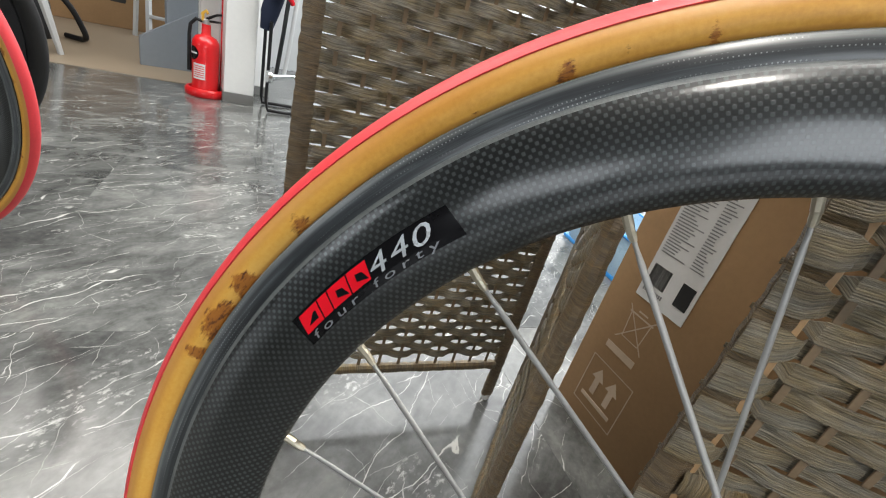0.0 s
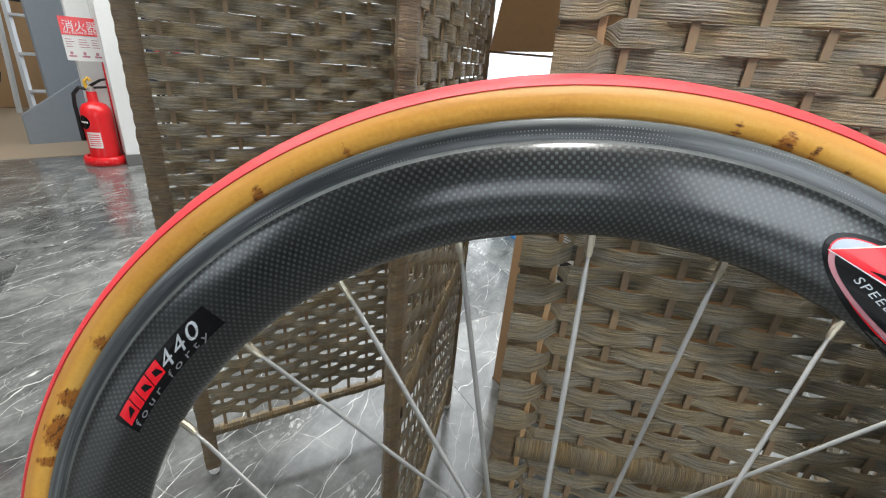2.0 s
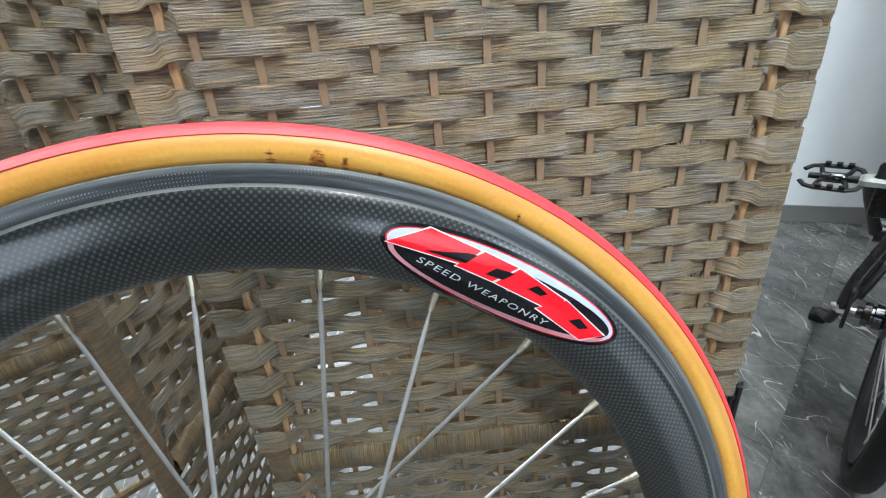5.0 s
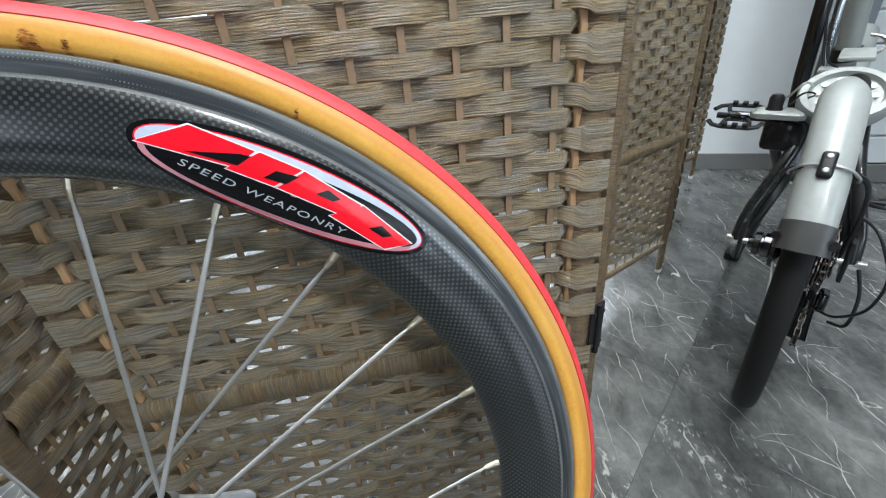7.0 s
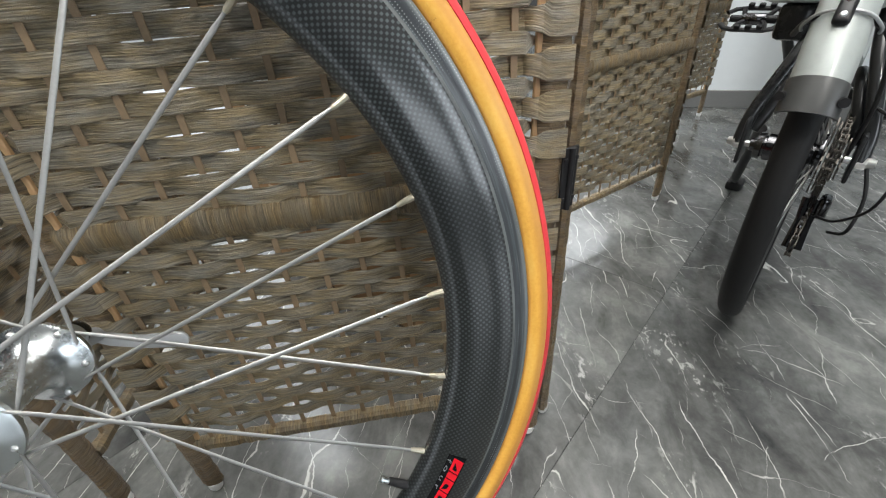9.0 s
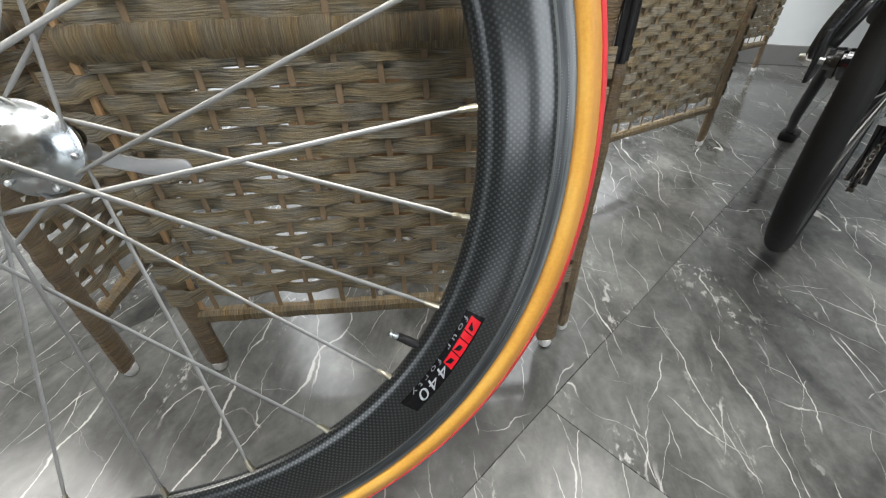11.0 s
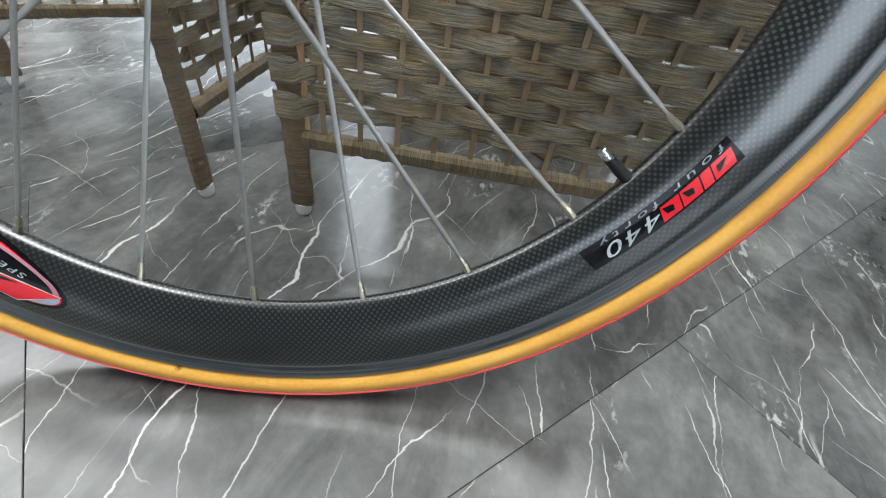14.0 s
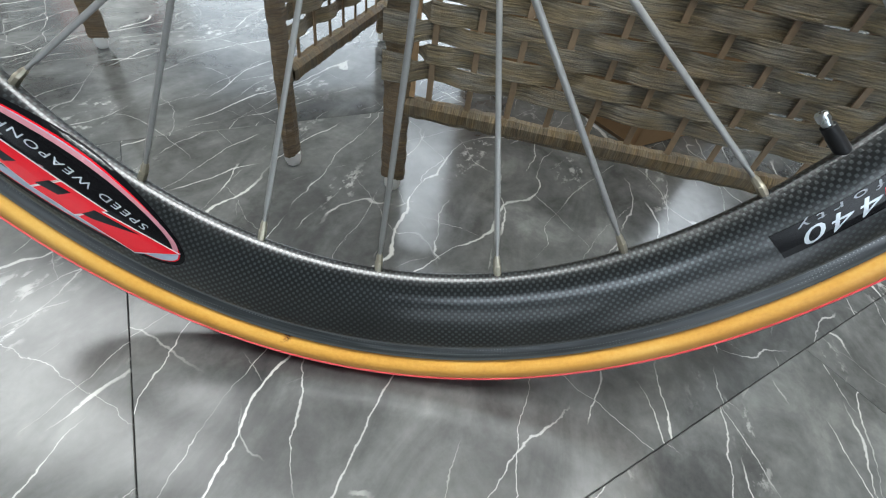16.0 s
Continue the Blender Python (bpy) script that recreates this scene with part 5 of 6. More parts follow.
def vacuum():
    s = thing("vacuum_cleaner", "black vacuum cleaner with a coiled hose on the floor", "vacuum cleaner", pose(-3.36, 2.02, 0.004, 0, 0, 30))
    bm = bmesh.new()
    lathe(bm, [(0.0, 0.0), (0.13, 0.0), (0.14, 0.03), (0.135, 0.20), (0.10, 0.25), (0.0, 0.26)], 24, "z")
    part("body", bm, BLACK, s)
    bm = bmesh.new()
    pts = [(0.10, 0.0, 0.22), (0.15, 0.02, 0.28), (0.18, -0.02, 0.30), (0.26, 0.0, 0.20), (0.30, 0.05, 0.05), (0.26, 0.10, 0.02), (0.12, 0.16, 0.02)]
    dense = []
    for a, b in zip(pts, pts[1:]):
        for k in range(5):
            dense.append(Vector(a).lerp(Vector(b), k / 5))
    for _ in range(3):
        dense = [dense[0]] + [(dense[k - 1] + dense[k] * 2 + dense[k + 1]) / 4 for k in range(1, len(dense) - 1)] + [dense[-1]]
    tube(bm, dense, 0.017, 10)
    part("hose", bm, BLACK, s)


vacuum()


def black_wheel():
    w = thing("black_tyred_wheel", "bicycle wheel with black tyre standing behind the carbon wheel", "bicycle wheel", pose(-1.606, 0.485, 0.338, 2, 0, 41.3))
    bm = bmesh.new()
    prof = [(0.318 + 0.020 * math.cos(a), 0.020 * math.sin(a)) for a in (2 * pi * k / 16 for k in range(16))]
    lathe(bm, prof, 96, closed=True)
    part("tyre", bm, RUBBER, w, "black rubber tyre")
    bm = bmesh.new()
    lathe(bm, [(0.300, -0.011), (0.302, 0.011), (0.270, 0.009), (0.266, 0.0), (0.270, -0.009)], 96, closed=True)
    part("rim", bm, BLACK, w)
    bm = bmesh.new()
    lathe(bm, [(0.0, -0.05), (0.012, -0.05), (0.014, -0.036), (0.03, -0.033), (0.03, -0.030), (0.012, -0.02), (0.012, 0.02), (0.03, 0.030), (0.03, 0.033), (0.014, 0.036), (0.012, 0.05), (0.0, 0.05)], 32)
    part("hub", bm, ALLOY, w)
    for k in range(20):
        bm = bmesh.new()
        tube(bm, [polar(k * 18 + 20 * (1 if k % 4 < 2 else -1), 0.028, 0.031 * (1 if k % 2 else -1)), polar(k * 18, 0.268, 0)], 0.0012, 6)
        part("spoke", bm, SPOKE, w)


black_wheel()


def display_stand():
    """Black tube bicycle stand with a wheel axle and cables, beside the pillar."""
    s = thing("bicycle_stand", "black tube bicycle stand holding a bicycle with silver axle", "bicycle stand", pose(-1.71, 2.06, 0.0, 0, 0, 45))
    bm = bmesh.new()
    tube(bm, [(0.0, 0.0, 0.46), (0.0, 0.0, 0.06), (0.01, -0.02, 0.012), (0.10, -0.02, 0.010), (0.20, 0.0, 0.010)], 0.009, 10)
    tube(bm, [(0.0, 0.16, 0.46), (0.0, 0.16, 0.06), (0.01, 0.18, 0.012), (0.20, 0.18, 0.010)], 0.009, 10)
    tube(bm, [(0.0, 0.0, 0.46), (0.0, 0.16, 0.46)], 0.009, 10)
    part("tube_frame", bm, BLACK, s)
    bm = bmesh.new()
    tube(bm, [(-0.015, -0.065, 0.20), (0.0, -0.062, 0.20), (0.004, -0.06, 0.20), (0.10, -0.04, 0.215), (0.16, -0.03, 0.22)], [0.030, 0.034, 0.014, 0.012, 0.012], 16)
    part("axle", bm, ALLOY, s, "silver axle")
    for k, x in enumerate((0.035, 0.075)):
        bm = bmesh.new()
        tube(bm, [(x, -0.03, 0.20), (x + 0.02, -0.035, 0.42), (x + 0.05, -0.03, 0.80)], 0.011, 10)
        part("fork_blade", bm, LIGHT_GREY if k else DARK_PAINT, s)
    bm = bmesh.new()
    tube(bm, [(-0.02, 0.03, 0.42), (-0.01, 0.02, 0.50), (0.02, 0.02, 0.62), (0.01, 0.03, 0.75), (0.03, 0.03, 0.86)], [0.03, 0.045, 0.05, 0.045, 0.05], 12, flat=0.6)
    part("saddle_bag", bm, DARK_BLUE, s, "dark blue bag")
    bm = bmesh.new()
    tube(bm, [(0.0, -0.02, 0.58), (0.03, -0.045, 0.61), (0.07, -0.045, 0.60), (0.09, -0.03, 0.57)], [0.012, 0.016, 0.016, 0.012], 10)
    part("red_fitting", bm, FILM_RED, s, "red fitting")


display_stand()


# ---- wall behind the bicycle ----
WR = pose(1.440, 1.250, 0, 0, 0, -29.5)
bm = bmesh.new()
box(bm, 0, 0.50, 0.0, 0.16, 0.065, CEIL)
tagged(part("wall_1", bm, WALL, smooth=False), "white painted wall end", "wall", kind="structure").matrix_basis = WR
bm = bmesh.new()
box(bm, -0.004, 0.504, -0.006, 0.166, 0.0, 0.065, 0.002, 1)
tagged(part("baseboard_1", bm, BASEBOARD), "dark grey skirting", "baseboard", kind="structure").matrix_basis = WR
bm = bmesh.new()
box(bm, 0.50, 3.0, -0.116, 0.14, 0, 1.72)
boards = tagged(part("wall_2", bm, WALL, smooth=False), "white horizontal board wall", "wall", kind="structure")
boards.matrix_basis = WR
bm = bmesh.new()
box(bm, 0.506, 2.9, -0.140, -0.118, 0.070, 0.160, 0.004, 1)
one = part("board", bm, WALL, boards, smooth=False)
for k in range(1, 17):
    share("board", one, pose(0, 0, 0.095 * k), boards)
bm = bmesh.new()
box(bm, 0.506, 2.9, -0.142, -0.117, 0.0, 0.066, 0.002, 1)
tagged(part("baseboard_2", bm, BASEBOARD), "dark grey skirting", "baseboard", kind="structure").matrix_basis = WR
bm = bmesh.new()
box(bm, 0.42, 0.512, -0.162, -0.145, 0.07, 1.72, 0.004, 1)
tagged(part("trim", bm, SLATE), "slate grey upright trim", "trim", kind="structure").matrix_basis = WR


# ---- the small-wheeled bicycle ----
def small_bicycle():
    b = thing("bicycle", "small-wheeled bicycle with silver grey mudguard, black stays and chain gear", "bicycle", pose(0.847, 0.243, 0, 0, 0, -56.4))
    ax, cx = 0.2605, 0.006
    # wheel
    bm = bmesh.new()
    prof = [(0.2435 + 0.0155 * math.cos(a), cx + 0.0155 * math.sin(a)) for a in (2 * pi * k / 18 for k in range(18))]
    lathe(bm, prof, 96, "x", closed=True)
    bmesh.ops.translate(bm, verts=bm.verts, vec=(0, 0, ax))
    part("tyre", bm, RUBBER, b, "black slick tyre")
    bm = bmesh.new()
    lathe(bm, [(0.223, cx - 0.013), (0.227, cx + 0.013), (0.204, cx + 0.010), (0.201, cx), (0.204, cx - 0.010)], 80, "x", closed=True)
    bmesh.ops.translate(bm, verts=bm.verts, vec=(0, 0, ax))
    part("rim", bm, BLACK, b)
    bm = bmesh.new()
    lathe(bm, [(0.0, -0.062), (0.009, -0.062), (0.010, -0.055), (0.019, -0.054), (0.020, -0.046), (0.016, -0.045), (0.016, -0.042), (0.020, -0.041), (0.020, -0.032), (0.031, -0.029), (0.032, -0.024), (0.015, -0.014), (0.015, 0.016), (0.030, 0.020), (0.030, 0.024), (0.0, 0.026)], 32, "x")
    bmesh.ops.translate(bm, verts=bm.verts, vec=(cx, 0, ax))
    part("hub", bm, DARK_CHROME, b, "dark steel hub")
    for k in range(20):
        bm = bmesh.new()
        side = 1 if k % 2 else -1
        a0, a1 = radians(k * 18 + (25 if k % 4 < 2 else -25)), radians(k * 18)
        tube(bm, [(cx + side * 0.022, 0.028 * math.sin(a0), ax + 0.028 * math.cos(a0)), (cx, 0.203 * math.sin(a1), ax + 0.203 * math.cos(a1))], 0.0011, 6)
        part("spoke", bm, SPOKE, b)
    for side, x in ((-1, -0.078), (1, 0.080)):
        bm = bmesh.new()
        s = side
        tube(bm, [(x - s * 0.030, 0, ax), (x - s * 0.006, 0, ax)], 0.0050, 10)
        tube(bm, [(x - s * 0.010, 0, ax), (x, 0, ax)], 0.0095, 6)
        tube(bm, [(x, 0, ax), (x + s * 0.009, 0, ax)], [0.0075, 0.0055], 10)
        part("axle_nut", bm, STEEL, b)
    # mudguard: an arched shell with a dark flap end
    def guard(r, half0, half1, depth, a0, a1, n, dome=False):
        bm = bmesh.new()
        rings = []
        for k in range(n + 1):
            a = radians(a0 + (a1 - a0) * k / n)
            ring = []
            wide = half0 + (half1 - half0) * k / n
            drop = 0.0
            if dome:
                tip = min(1.0, (k + 0.02) / 7.0)
                wide *= math.sqrt(max(0.0, 1 - (1 - tip) ** 2))
                drop = 0.016 * (1 - math.sqrt(max(0.0, 1 - (1 - tip) ** 2)))
            for layer in (0.0, -0.003):
                row = []
                for j in range(17):
                    t = radians(-90 + 180 * j / 16)
                    rr = r - drop + layer - depth * (1 - math.cos(t))
                    lean = 0.010 * max(0.0, 61.0 - math.degrees(a)) / 52.0
                    row.append(bm.verts.new((cx - lean + math.sin(t) * max(0.001, wide + layer), -rr * math.sin(a), ax + rr * math.cos(a))))
                ring.append(row)
            rings.append(ring)
        for p, q in zip(rings, rings[1:]):
            for j in range(16):
                bm.faces.new((p[0][j], p[0][j + 1], q[0][j + 1], q[0][j]))
                bm.faces.new((p[1][j], q[1][j], q[1][j + 1], p[1][j + 1]))
            for j in (0, 16):
                bm.faces.new((p[0][j], q[0][j], q[1][j], p[1][j]))
        for ring in (rings[0], rings[-1]):
            for j in range(16):
                bm.faces.new((ring[0][j], ring[1][j], ring[1][j + 1], ring[0][j + 1]))
        return bm
    fender = part("mudguard", guard(0.292, 0.0235, 0.0235, 0.021, 17, 59.5, 36, True), GREY_PAINT, b, "silver grey rounded mudguard")
    part("mudguard_flap", guard(0.2932, 0.0246, 0.0250, 0.022, 58.5, 65, 8), SMOKE_FLAP, fender, "dark flap at the mudguard's end")
    for sx in (-0.0205, 0.0205):
        bm = bmesh.new()
        a = radians(61.8)
        p = Vector((cx + sx, -0.276 * math.sin(a), ax + 0.276 * math.cos(a)))
        cylinder(bm, p - Vector((0, -0.006, 0)), p + Vector((0.004 if sx > 0 else -0.004, -0.010, 0.002)), 0.0045, 10)
        part("rivet", bm, BLACK, fender)
    a = radians(46.6)
    out = Vector((0, -math.sin(a), math.cos(a)))
    alongv = Vector((0, -math.cos(a), -math.sin(a)))
    c = Vector((cx - 0.003, 0, ax)) + out * 0.291
    frame_m = Matrix((( 1, 0, 0, c.x), (0, alongv.y, out.y, c.y), (0, alongv.z, out.z, c.z), (0, 0, 0, 1)))
    bm = bmesh.new()
    box(bm, -0.0068, 0.0068, -0.0150, 0.0150, -0.001, 0.0075, 0.0036, 3, m=frame_m)
    clamp = part("cable_clamp", bm, BLACK, fender, "black cable clamp with two silver bolts")
    for dy in (-0.0080, 0.0080):
        bm = bmesh.new()
        lathe(bm, [(0.0, 0.0092), (0.0022, 0.0090), (0.0030, 0.0082), (0.0030, 0.0066)], 14, "z")
        box(bm, -0.0018, 0.0018, -0.0004, 0.0004, 0.0090, 0.0095)
        box(bm, -0.0004, 0.0004, -0.0018, 0.0018, 0.0090, 0.0095)
        bmesh.ops.translate(bm, verts=bm.verts, vec=(0, dy, 0))
        bmesh.ops.transform(bm, matrix=frame_m, verts=bm.verts)
        part("bolt", bm, DULL_ALLOY, clamp)

    # the wire hoop that holds the mudguard
    wire = []
    for k in range(25):
        t = radians(-118 + 236 * k / 24)
        rr = 0.2945 - 0.021 * (1 - math.cos(t))
        wire.append((cx - 0.003 + math.sin(t) * 0.0262 * (1.0 + 0.35 * max(0.0, abs(t) - 1.3)), -rr * math.sin(a), ax + rr * math.cos(a)))
    part("wire_hoop", tube(bmesh.new(), wire, 0.0016, 8), DULL_ALLOY, fender, "dull silver wire hoop")

    def smooth_tube(pts, r, sides=10):
        dense = []
        for p, q in zip(pts, pts[1:]):
            for k in range(6):
                dense.append(Vector(p).lerp(Vector(q), k / 6))
        dense.append(Vector(pts[-1]))
        for _ in range(5):
            dense = [dense[0]] + [(dense[k - 1] + dense[k] * 2 + dense[k + 1]) / 4 for k in range(1, len(dense) - 1)] + [dense[-1]]
        return tube(bmesh.new(), dense, r, sides)

    part("gear_cable", smooth_tube([(-0.034, -0.17, 0.435), (-0.022, -0.206, 0.456), (0.022, -0.206, 0.456), (0.040, -0.176, 0.440), (0.052, -0.100, 0.400), (0.060, -0.030, 0.340), (0.056, -0.010, 0.270)], 0.0028), BLACK, b, "black gear cable")
    part("derailleur_cable", smooth_tube([(0.058, 0.02, 0.330), (0.085, -0.02, 0.325), (0.112, -0.05, 0.270), (0.105, -0.05, 0.215), (0.075, -0.03, 0.178), (0.050, 0.0, 0.172)], 0.0021), BLACK, b, "black looped cable")
    # frame
    for side in (-1, 1):
        x = side * 0.066
        part("seat_stay", smooth_tube([(side * 0.073, 0.0, 0.260), (side * 0.070, 0.01, 0.300), (side * 0.056, 0.03, 0.345), (side * 0.038, 0.06, 0.400), (side * 0.030, 0.12, 0.445)], 0.0092), DARK_PAINT, b, "black frame stay")
        part("chain_stay", smooth_tube([(side * 0.062, 0.02, 0.275), (side * 0.046, 0.04, 0.325), (side * 0.034, 0.08, 0.365), (side * 0.030, 0.30, 0.300)], 0.0088), DARK_PAINT, b, "black frame stay")
        bm = bmesh.new()
        box(bm, x - 0.003, x + 0.003, -0.018, 0.03, ax - 0.028, ax + 0.040, 0.0025, 2)
        part("dropout", bm, DARK_PAINT, b)
    bm = bmesh.new()
    tube(bm, [(-0.006, 0.285, 0.30), (-0.016, 0.255, 0.520), (-0.030, 0.235, 0.70)], 0.0165, 20)
    part("seat_tube", bm, GREY_PAINT, b, "grey seat tube")
    bm = bmesh.new()
    tube(bm, [(-0.030, 0.235, 0.690), (-0.045, 0.20, 1.02)], 0.0130, 16)
    part("seat_post", bm, ALLOY, b)
    bm = bmesh.new()
    tube(bm, [(-0.0155, 0.255, 0.508), (-0.0175, 0.252, 0.528)], 0.0200, 24)
    collar = part("seat_collar", bm, BLACK, b, "black clamp collar")
    part("quick_lever", smooth_tube([(0.002, 0.235, 0.520), (0.020, 0.215, 0.522), (0.030, 0.220, 0.532), (0.024, 0.225, 0.545), (0.006, 0.230, 0.548)], 0.0026), STEEL, collar, "chrome quick-release lever")
    bm = bmesh.new()
    tube(bm, [(-0.072, 0.40, 0.400), (-0.074, 0.40, 0.460), (-0.077, 0.40, 0.700), (-0.080, 0.40, 0.950)], [0.012, 0.014, 0.014, 0.013], 16)
    part("handlebar_post", bm, DARK_CHROME, b, "dark chrome folded handlebar post")
    bm = bmesh.new()
    tube(bm, [(-0.050, 0.42, 0.410), (-0.052, 0.42, 0.700), (-0.055, 0.42, 0.930)], 0.0075, 12)
    part("fork_tube", bm, ALLOY, b, "silver folded fork tube")
    part("brake_cable", smooth_tube([(-0.045, 0.33, 0.70), (-0.052, 0.30, 0.58), (-0.040, 0.26, 0.505), (-0.020, 0.22, 0.500), (0.000, 0.20, 0.480)], 0.0024), BLACK, b, "black brake cable")
    part("brake_cable", smooth_tube([(-0.058, 0.36, 0.72), (-0.066, 0.32, 0.60), (-0.048, 0.28, 0.520), (-0.034, 0.24, 0.470)], 0.0022), BLACK, b, "black brake cable")
    bm = bmesh.new()
    box(bm, -0.020, 0.014, -0.070, 0.030, 0.5435, 0.5490, 0.0025, 2)
    part("bridge_plate", bm, GREY_PAINT, b, "silver grey bridge plate")
    bm = bmesh.new()
    box(bm, -0.046, 0.012, 0.20, 0.245, 0.490, 0.500, 0.004, 2)
    part("clamp_plate", bm, GREY_PAINT, b, "silver grey clamp plate")
    bm = bmesh.new()
    tube(bm, [(0.0, 0.29, 0.33), (0.0, 0.60, 0.36), (0.0, 0.86, 0.50)], 0.030, 20)
    part("main_tube", bm, GREY_PAINT, b, "grey main tube")
    # round pivot plate behind the mudguard, with an ear for the lock
    bm = bmesh.new()
    lathe(bm, [(0.0, -0.016), (0.050, -0.016), (0.056, -0.012), (0.057, 0.004), (0.054, 0.010), (0.045, 0.010), (0.042, 0.003), (0.0, 0.002)], 56, "z")
    tilt = pose(0.0, 0.105, 0.474, 32, 0, 0)
    bmesh.ops.transform(bm, matrix=tilt, verts=bm.verts)
    plate = part("pivot_plate", bm, GREY_PAINT, b, "silver grey round pivot plate with bolts")
    for k in range(10):
        t = radians(36 * k)
        bm = bmesh.new()
        p = Vector((0.033 * math.cos(t), 0.033 * math.sin(t), 0.001))
        cylinder(bm, p, p + Vector((0, 0, 0.005)), 0.0045, 8)
        bmesh.ops.transform(bm, matrix=tilt, verts=bm.verts)
        part("bolt", bm, STEEL, plate)
    bm = bmesh.new()
    box(bm, -0.105, -0.035, 0.050, 0.105, 0.444, 0.457, 0.010, 3)
    part("lock_ear", bm, GREY_PAINT, plate, "silver grey lock plate")
    bm = bmesh.new()
    box(bm, -0.085, -0.030, 0.060, 0.150, 0.395, 0.443, 0.008, 2)
    part("hinge_block", bm, DARK_PAINT, plate, "dark hinge block")
    bm = bmesh.new()
    lathe(bm, [(0.0, 0.025), (0.007, 0.025), (0.010, 0.020), (0.010, 0.006), (0.013, 0.0)], 16, "z")
    bmesh.ops.translate(bm, verts=bm.verts, vec=(-0.078, 0.075, 0.455))
    part("knob", bm, BLACK, b, "black knob")
    part("lock_wire", smooth_tube([(-0.060, 0.060, 0.470), (-0.045, 0.050, 0.490), (-0.030, 0.075, 0.482), (-0.045, 0.100, 0.470), (-0.062, 0.085, 0.464)], 0.0016, 8), DARK_CHROME, b, "thin bent wire")
    part("spring_cable", smooth_tube([(-0.070, 0.08, 0.468), (-0.050, 0.07, 0.500), (-0.040, 0.10, 0.492), (-0.045, 0.12, 0.462)], 0.0018, 8), STEEL, b, "thin wire cable")
    # gears, chain, derailleur
    for k, r in enumerate((0.050, 0.045, 0.040, 0.035, 0.030, 0.026)):
        bm = bmesh.new()
        teeth = int(2 * pi * r / 0.0127 + 0.5) * 2
        x0 = cx + 0.026 + k * 0.0042
        inner = [bm.verts.new((x0, 0.012 * math.sin(2 * pi * j / teeth), ax + 0.012 * math.cos(2 * pi * j / teeth))) for j in range(teeth)]
        outer = [bm.verts.new((x0, (r + (0.003 if j % 2 else -0.002)) * math.sin(2 * pi * j / teeth), ax + (r + (0.003 if j % 2 else -0.002)) * math.cos(2 * pi * j / teeth))) for j in range(teeth)]
        for j in range(teeth):
            bm.faces.new((inner[j], inner[(j + 1) % teeth], outer[(j + 1) % teeth], outer[j]))
        res = bmesh.ops.extrude_face_region(bm, geom=bm.faces[:])
        bmesh.ops.translate(bm, verts=[v for v in res["geom"] if isinstance(v, bmesh.types.BMVert)], vec=(0.0018, 0, 0))
        part("sprocket", bm, CHAINM, b, smooth=False)
    gx = cx + 0.038
    path = [(gx, 0.40, ax + 0.072), (gx, 0.20, ax + 0.060), (gx, 0.0, ax + 0.046), (gx, -0.032, ax + 0.032), (gx, -0.045, ax - 0.002), (gx, -0.032, ax - 0.034), (gx, 0.004, ax - 0.062), (gx, 0.010, ax - 0.078),
            (gx, -0.006, ax - 0.105), (gx, -0.036, ax - 0.128), (gx, -0.040, ax - 0.143), (gx, -0.026, ax - 0.150), (gx, 0.20, ax - 0.085), (gx, 0.40, ax - 0.072)]
    run = []
    for p, q in zip(path, path[1:]):
        d = Vector(q) - Vector(p)
        n = max(1, int(d.length / 0.0125 + 0.5))
        for k in range(n):
            run.append(Vector(p) + d * k / n)
    bm = bmesh.new()
    for k, (p, q) in enumerate(zip(run, run[1:])):
        d = (q - p).normalized()
        nrm = Vector((1, 0, 0)).cross(d)
        w = 0.0034 if k % 2 else 0.0024
        for sx in (-w, w):
            ring = []
            for s, h in ((-0.0035, 0.0), (-0.001, 0.0040), (0.0135, 0.0040), (0.0160, 0.0), (0.0135, -0.0040), (-0.001, -0.0040)):
                ring.append(p + d * s + nrm * h)
            lo = [bm.verts.new(v + Vector((sx - 0.0005, 0, 0))) for v in ring]
            hi = [bm.verts.new(v + Vector((sx + 0.0005, 0, 0))) for v in ring]
            bm.faces.new(lo[::-1])
            bm.faces.new(hi)
            for j in range(6):
                bm.faces.new((lo[j], lo[(j + 1) % 6], hi[(j + 1) % 6], hi[j]))
        cylinder(bm, p + Vector((-0.0042, 0, 0)), p + Vector((0.0042, 0, 0)), 0.0026, 8)
    part("chain", bm, CHAINM, b, "oily steel chain", smooth=False)
    bm = bmesh.new()
    box(bm, gx + 0.008, gx + 0.022, -0.010, 0.018, ax - 0.092, ax - 0.058, 0.005, 2)
    body = part("derailleur", bm, DARK_CHROME, b, "black derailleur with silver cage")
    for sx in (-0.006, 0.007):
        bm = bmesh.new()
        tube(bm, [(gx + sx, 0.008, ax - 0.068), (gx + sx, -0.006, ax - 0.100), (gx + sx, -0.032, ax - 0.136)], [0.0070, 0.0042, 0.0065], 12, flat=0.18)
        part("cage_plate", bm, DARK_CHROME, body)
    for py, pz in ((0.006, ax - 0.070), (-0.030, ax - 0.134)):
        bm = bmesh.new()
        lathe(bm, [(0.0, -0.002), (0.0105, -0.002), (0.012, 0.0), (0.0105, 0.002), (0.0, 0.002)], 18, "x")
        bmesh.ops.translate(bm, verts=bm.verts, vec=(gx, py, pz))
        part("jockey_wheel", bm, BLACK, body)
    part("guard_hoop", smooth_tube([(0.082, 0.03, ax - 0.01), (0.098, 0.0, ax - 0.05), (0.096, -0.02, ax - 0.10), (0.078, 0.02, ax - 0.12)], 0.0026), BLACK, b, "black derailleur guard")
    bm = bmesh.new()
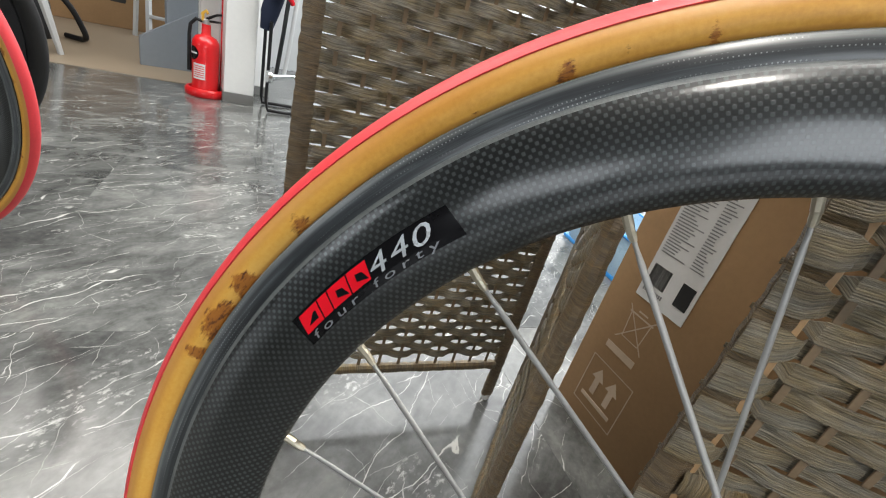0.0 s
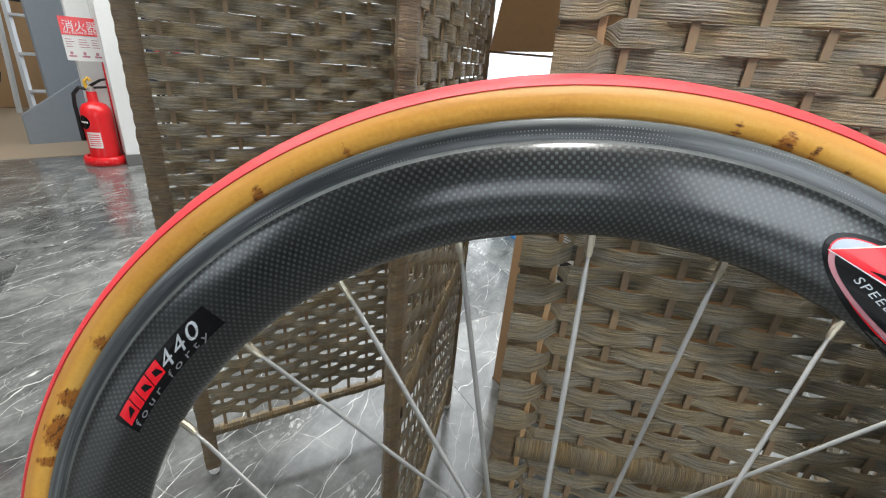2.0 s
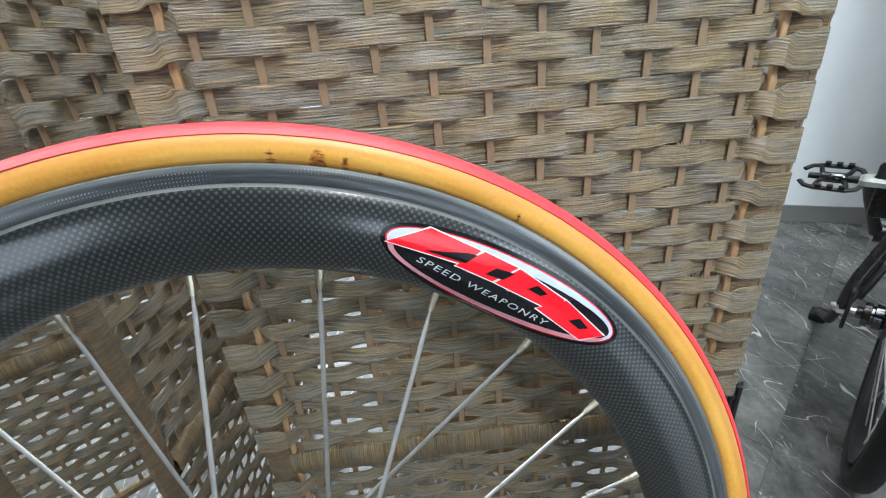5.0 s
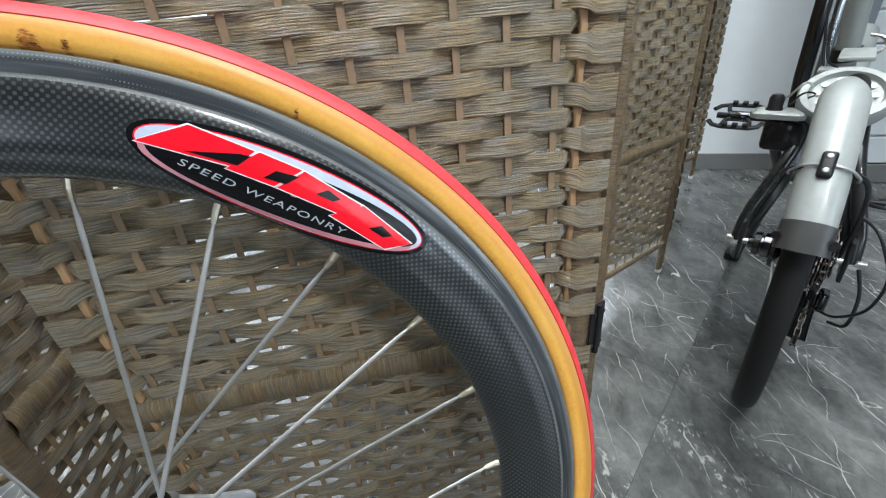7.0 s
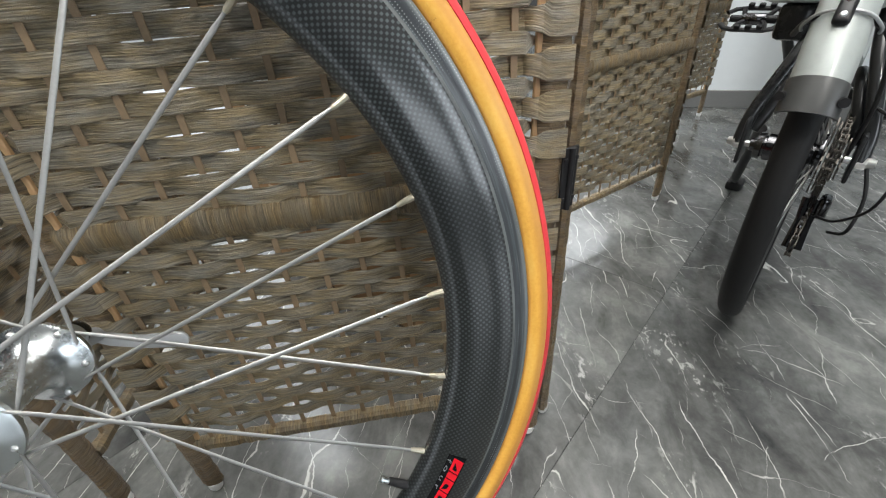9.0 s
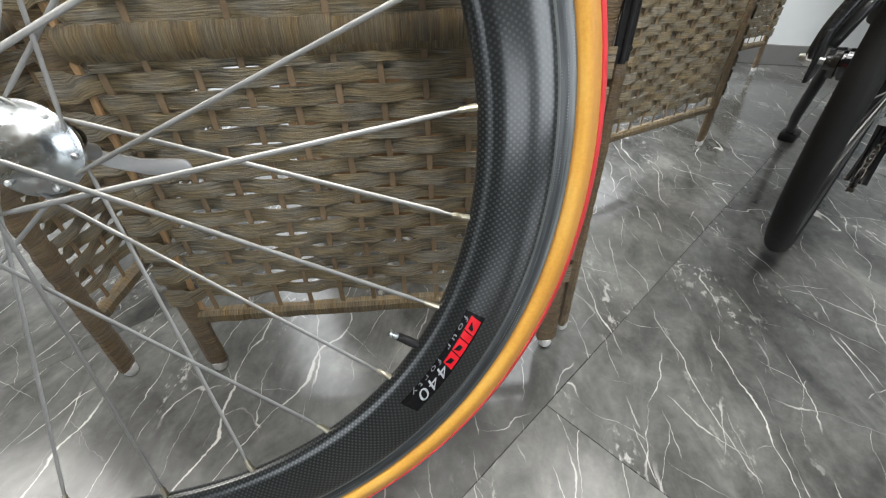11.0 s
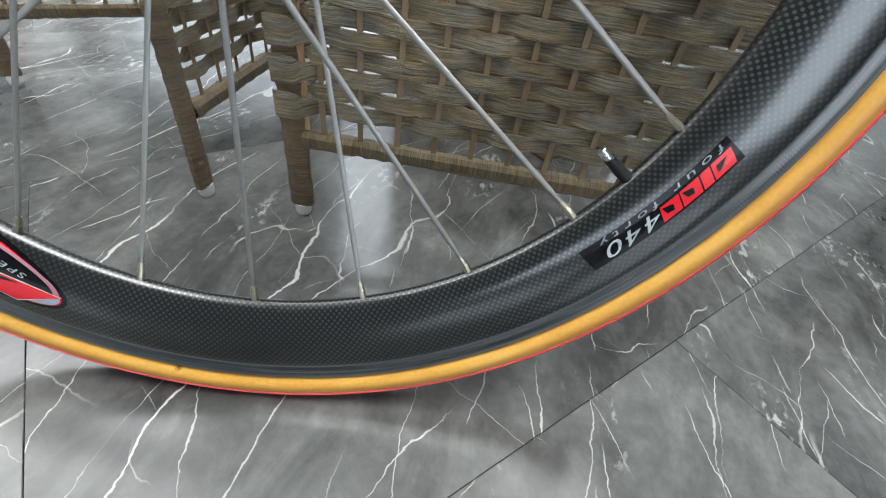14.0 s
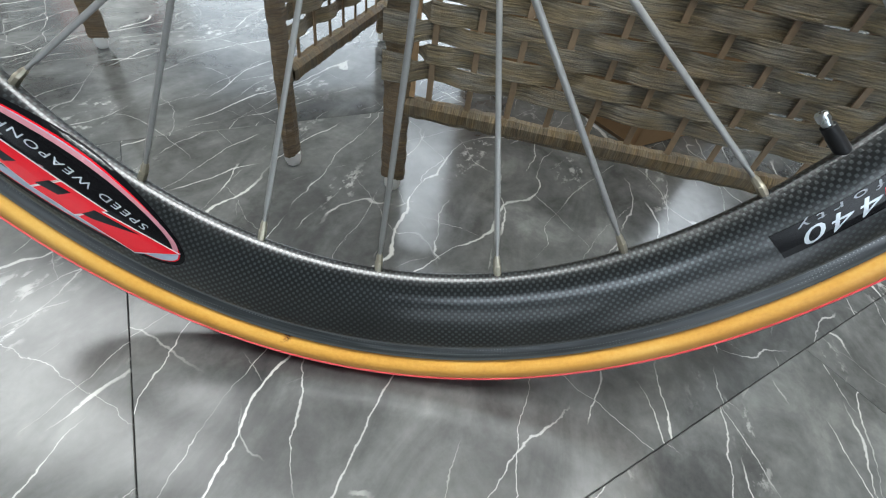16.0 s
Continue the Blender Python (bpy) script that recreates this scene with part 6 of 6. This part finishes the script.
    lathe(bm, [(0.0, -0.004), (0.020, -0.004), (0.030, -0.002), (0.074, -0.0015), (0.078, 0.0), (0.074, 0.0015), (0.030, 0.002), (0.0, 0.004)], 48, "x")
    bmesh.ops.translate(bm, verts=bm.verts, vec=(gx, 0.40, ax))
    part("chainring", bm, BLACK, b)

    def pedal(x, y, z, side, tilt):
        m = pose(x, y, z, tilt, 0, 0)
        bm = bmesh.new()
        tube(bm, [(-side * 0.052, 0, 0), (side * 0.040, 0, 0)], [0.0075, 0.0060], 12)
        ped = part("pedal", bm, BLACK, b, "black cage pedal")
        ped.matrix_basis = m
        for sy in (-1, 1):
            rail = [(-0.050, sy * 0.022, 0.0), (-0.040, sy * 0.036, 0.0), (-0.024, sy * 0.041, 0.0), (0.024, sy * 0.041, 0.0), (0.038, sy * 0.034, 0.0), (0.044, sy * 0.020, 0.0)]
            bar = part("cage_bar", tube(bmesh.new(), rail, 0.0052, 8, flat=0.7), BLACK, ped)
            for k in range(3):
                bm = bmesh.new()
                box(bm, -0.022 + k * 0.018, -0.012 + k * 0.018, sy * 0.041 - 0.0042, sy * 0.041 + 0.0042, 0.002, 0.0095, 0.0012, 1)
                part("grip_tooth", bm, BLACK, bar)
        for sx in (-1, 1):
            bm = bmesh.new()
            tube(bm, [(sx * 0.010, 0, 0), (sx * 0.022, 0.020, 0), (sx * 0.026, 0.040, 0)], 0.0042, 8)
            tube(bm, [(sx * 0.010, 0, 0), (sx * 0.022, -0.020, 0), (sx * 0.026, -0.040, 0)], 0.0042, 8)
            part("cage_arm", bm, BLACK, ped)
        bm = bmesh.new()
        tube(bm, [(-0.020, 0, 0), (-0.018, 0, 0), (0.018, 0, 0), (0.020, 0, 0)], [0.0090, 0.0105, 0.0105, 0.0090], 14)
        part("barrel", bm, DARK_CHROME, ped, "dark metal pedal barrel")

    pedal(-0.150, 0.285, 0.398, -1, 20)
    pedal(0.140, 0.320, 0.245, 1, -10)
    for side, py, pz in ((-1, 0.285, 0.398), (1, 0.320, 0.245)):
        bm = bmesh.new()
        tube(bm, [(side * 0.062, 0.40, ax), (side * 0.090, 0.40 * 0.3 + py * 0.7, ax * 0.3 + pz * 0.7), (side * 0.098, py, pz)], [0.013, 0.010, 0.011], 12, flat=0.7)
        part("crank", bm, DARK_PAINT, b, "black crank")
    bm = bmesh.new()
    tube(bm, [(-0.064, 0.40, ax), (0.064, 0.40, ax)], 0.020, 20)
    part("bottom_bracket", bm, DARK_PAINT, b)
    bm = bmesh.new()
    tube(bm, [(-0.060, 0.10, 0.255), (-0.085, 0.22, 0.12), (-0.110, 0.44, 0.02)], [0.009, 0.0085, 0.0085], 10)
    stand = part("kickstand", bm, BLACK, b, "black kickstand")
    bm = bmesh.new()
    box(bm, -0.125, -0.090, 0.415, 0.465, 0.0, 0.022, 0.006, 2)
    part("stand_foot", bm, RUBBER, stand)


small_bicycle()
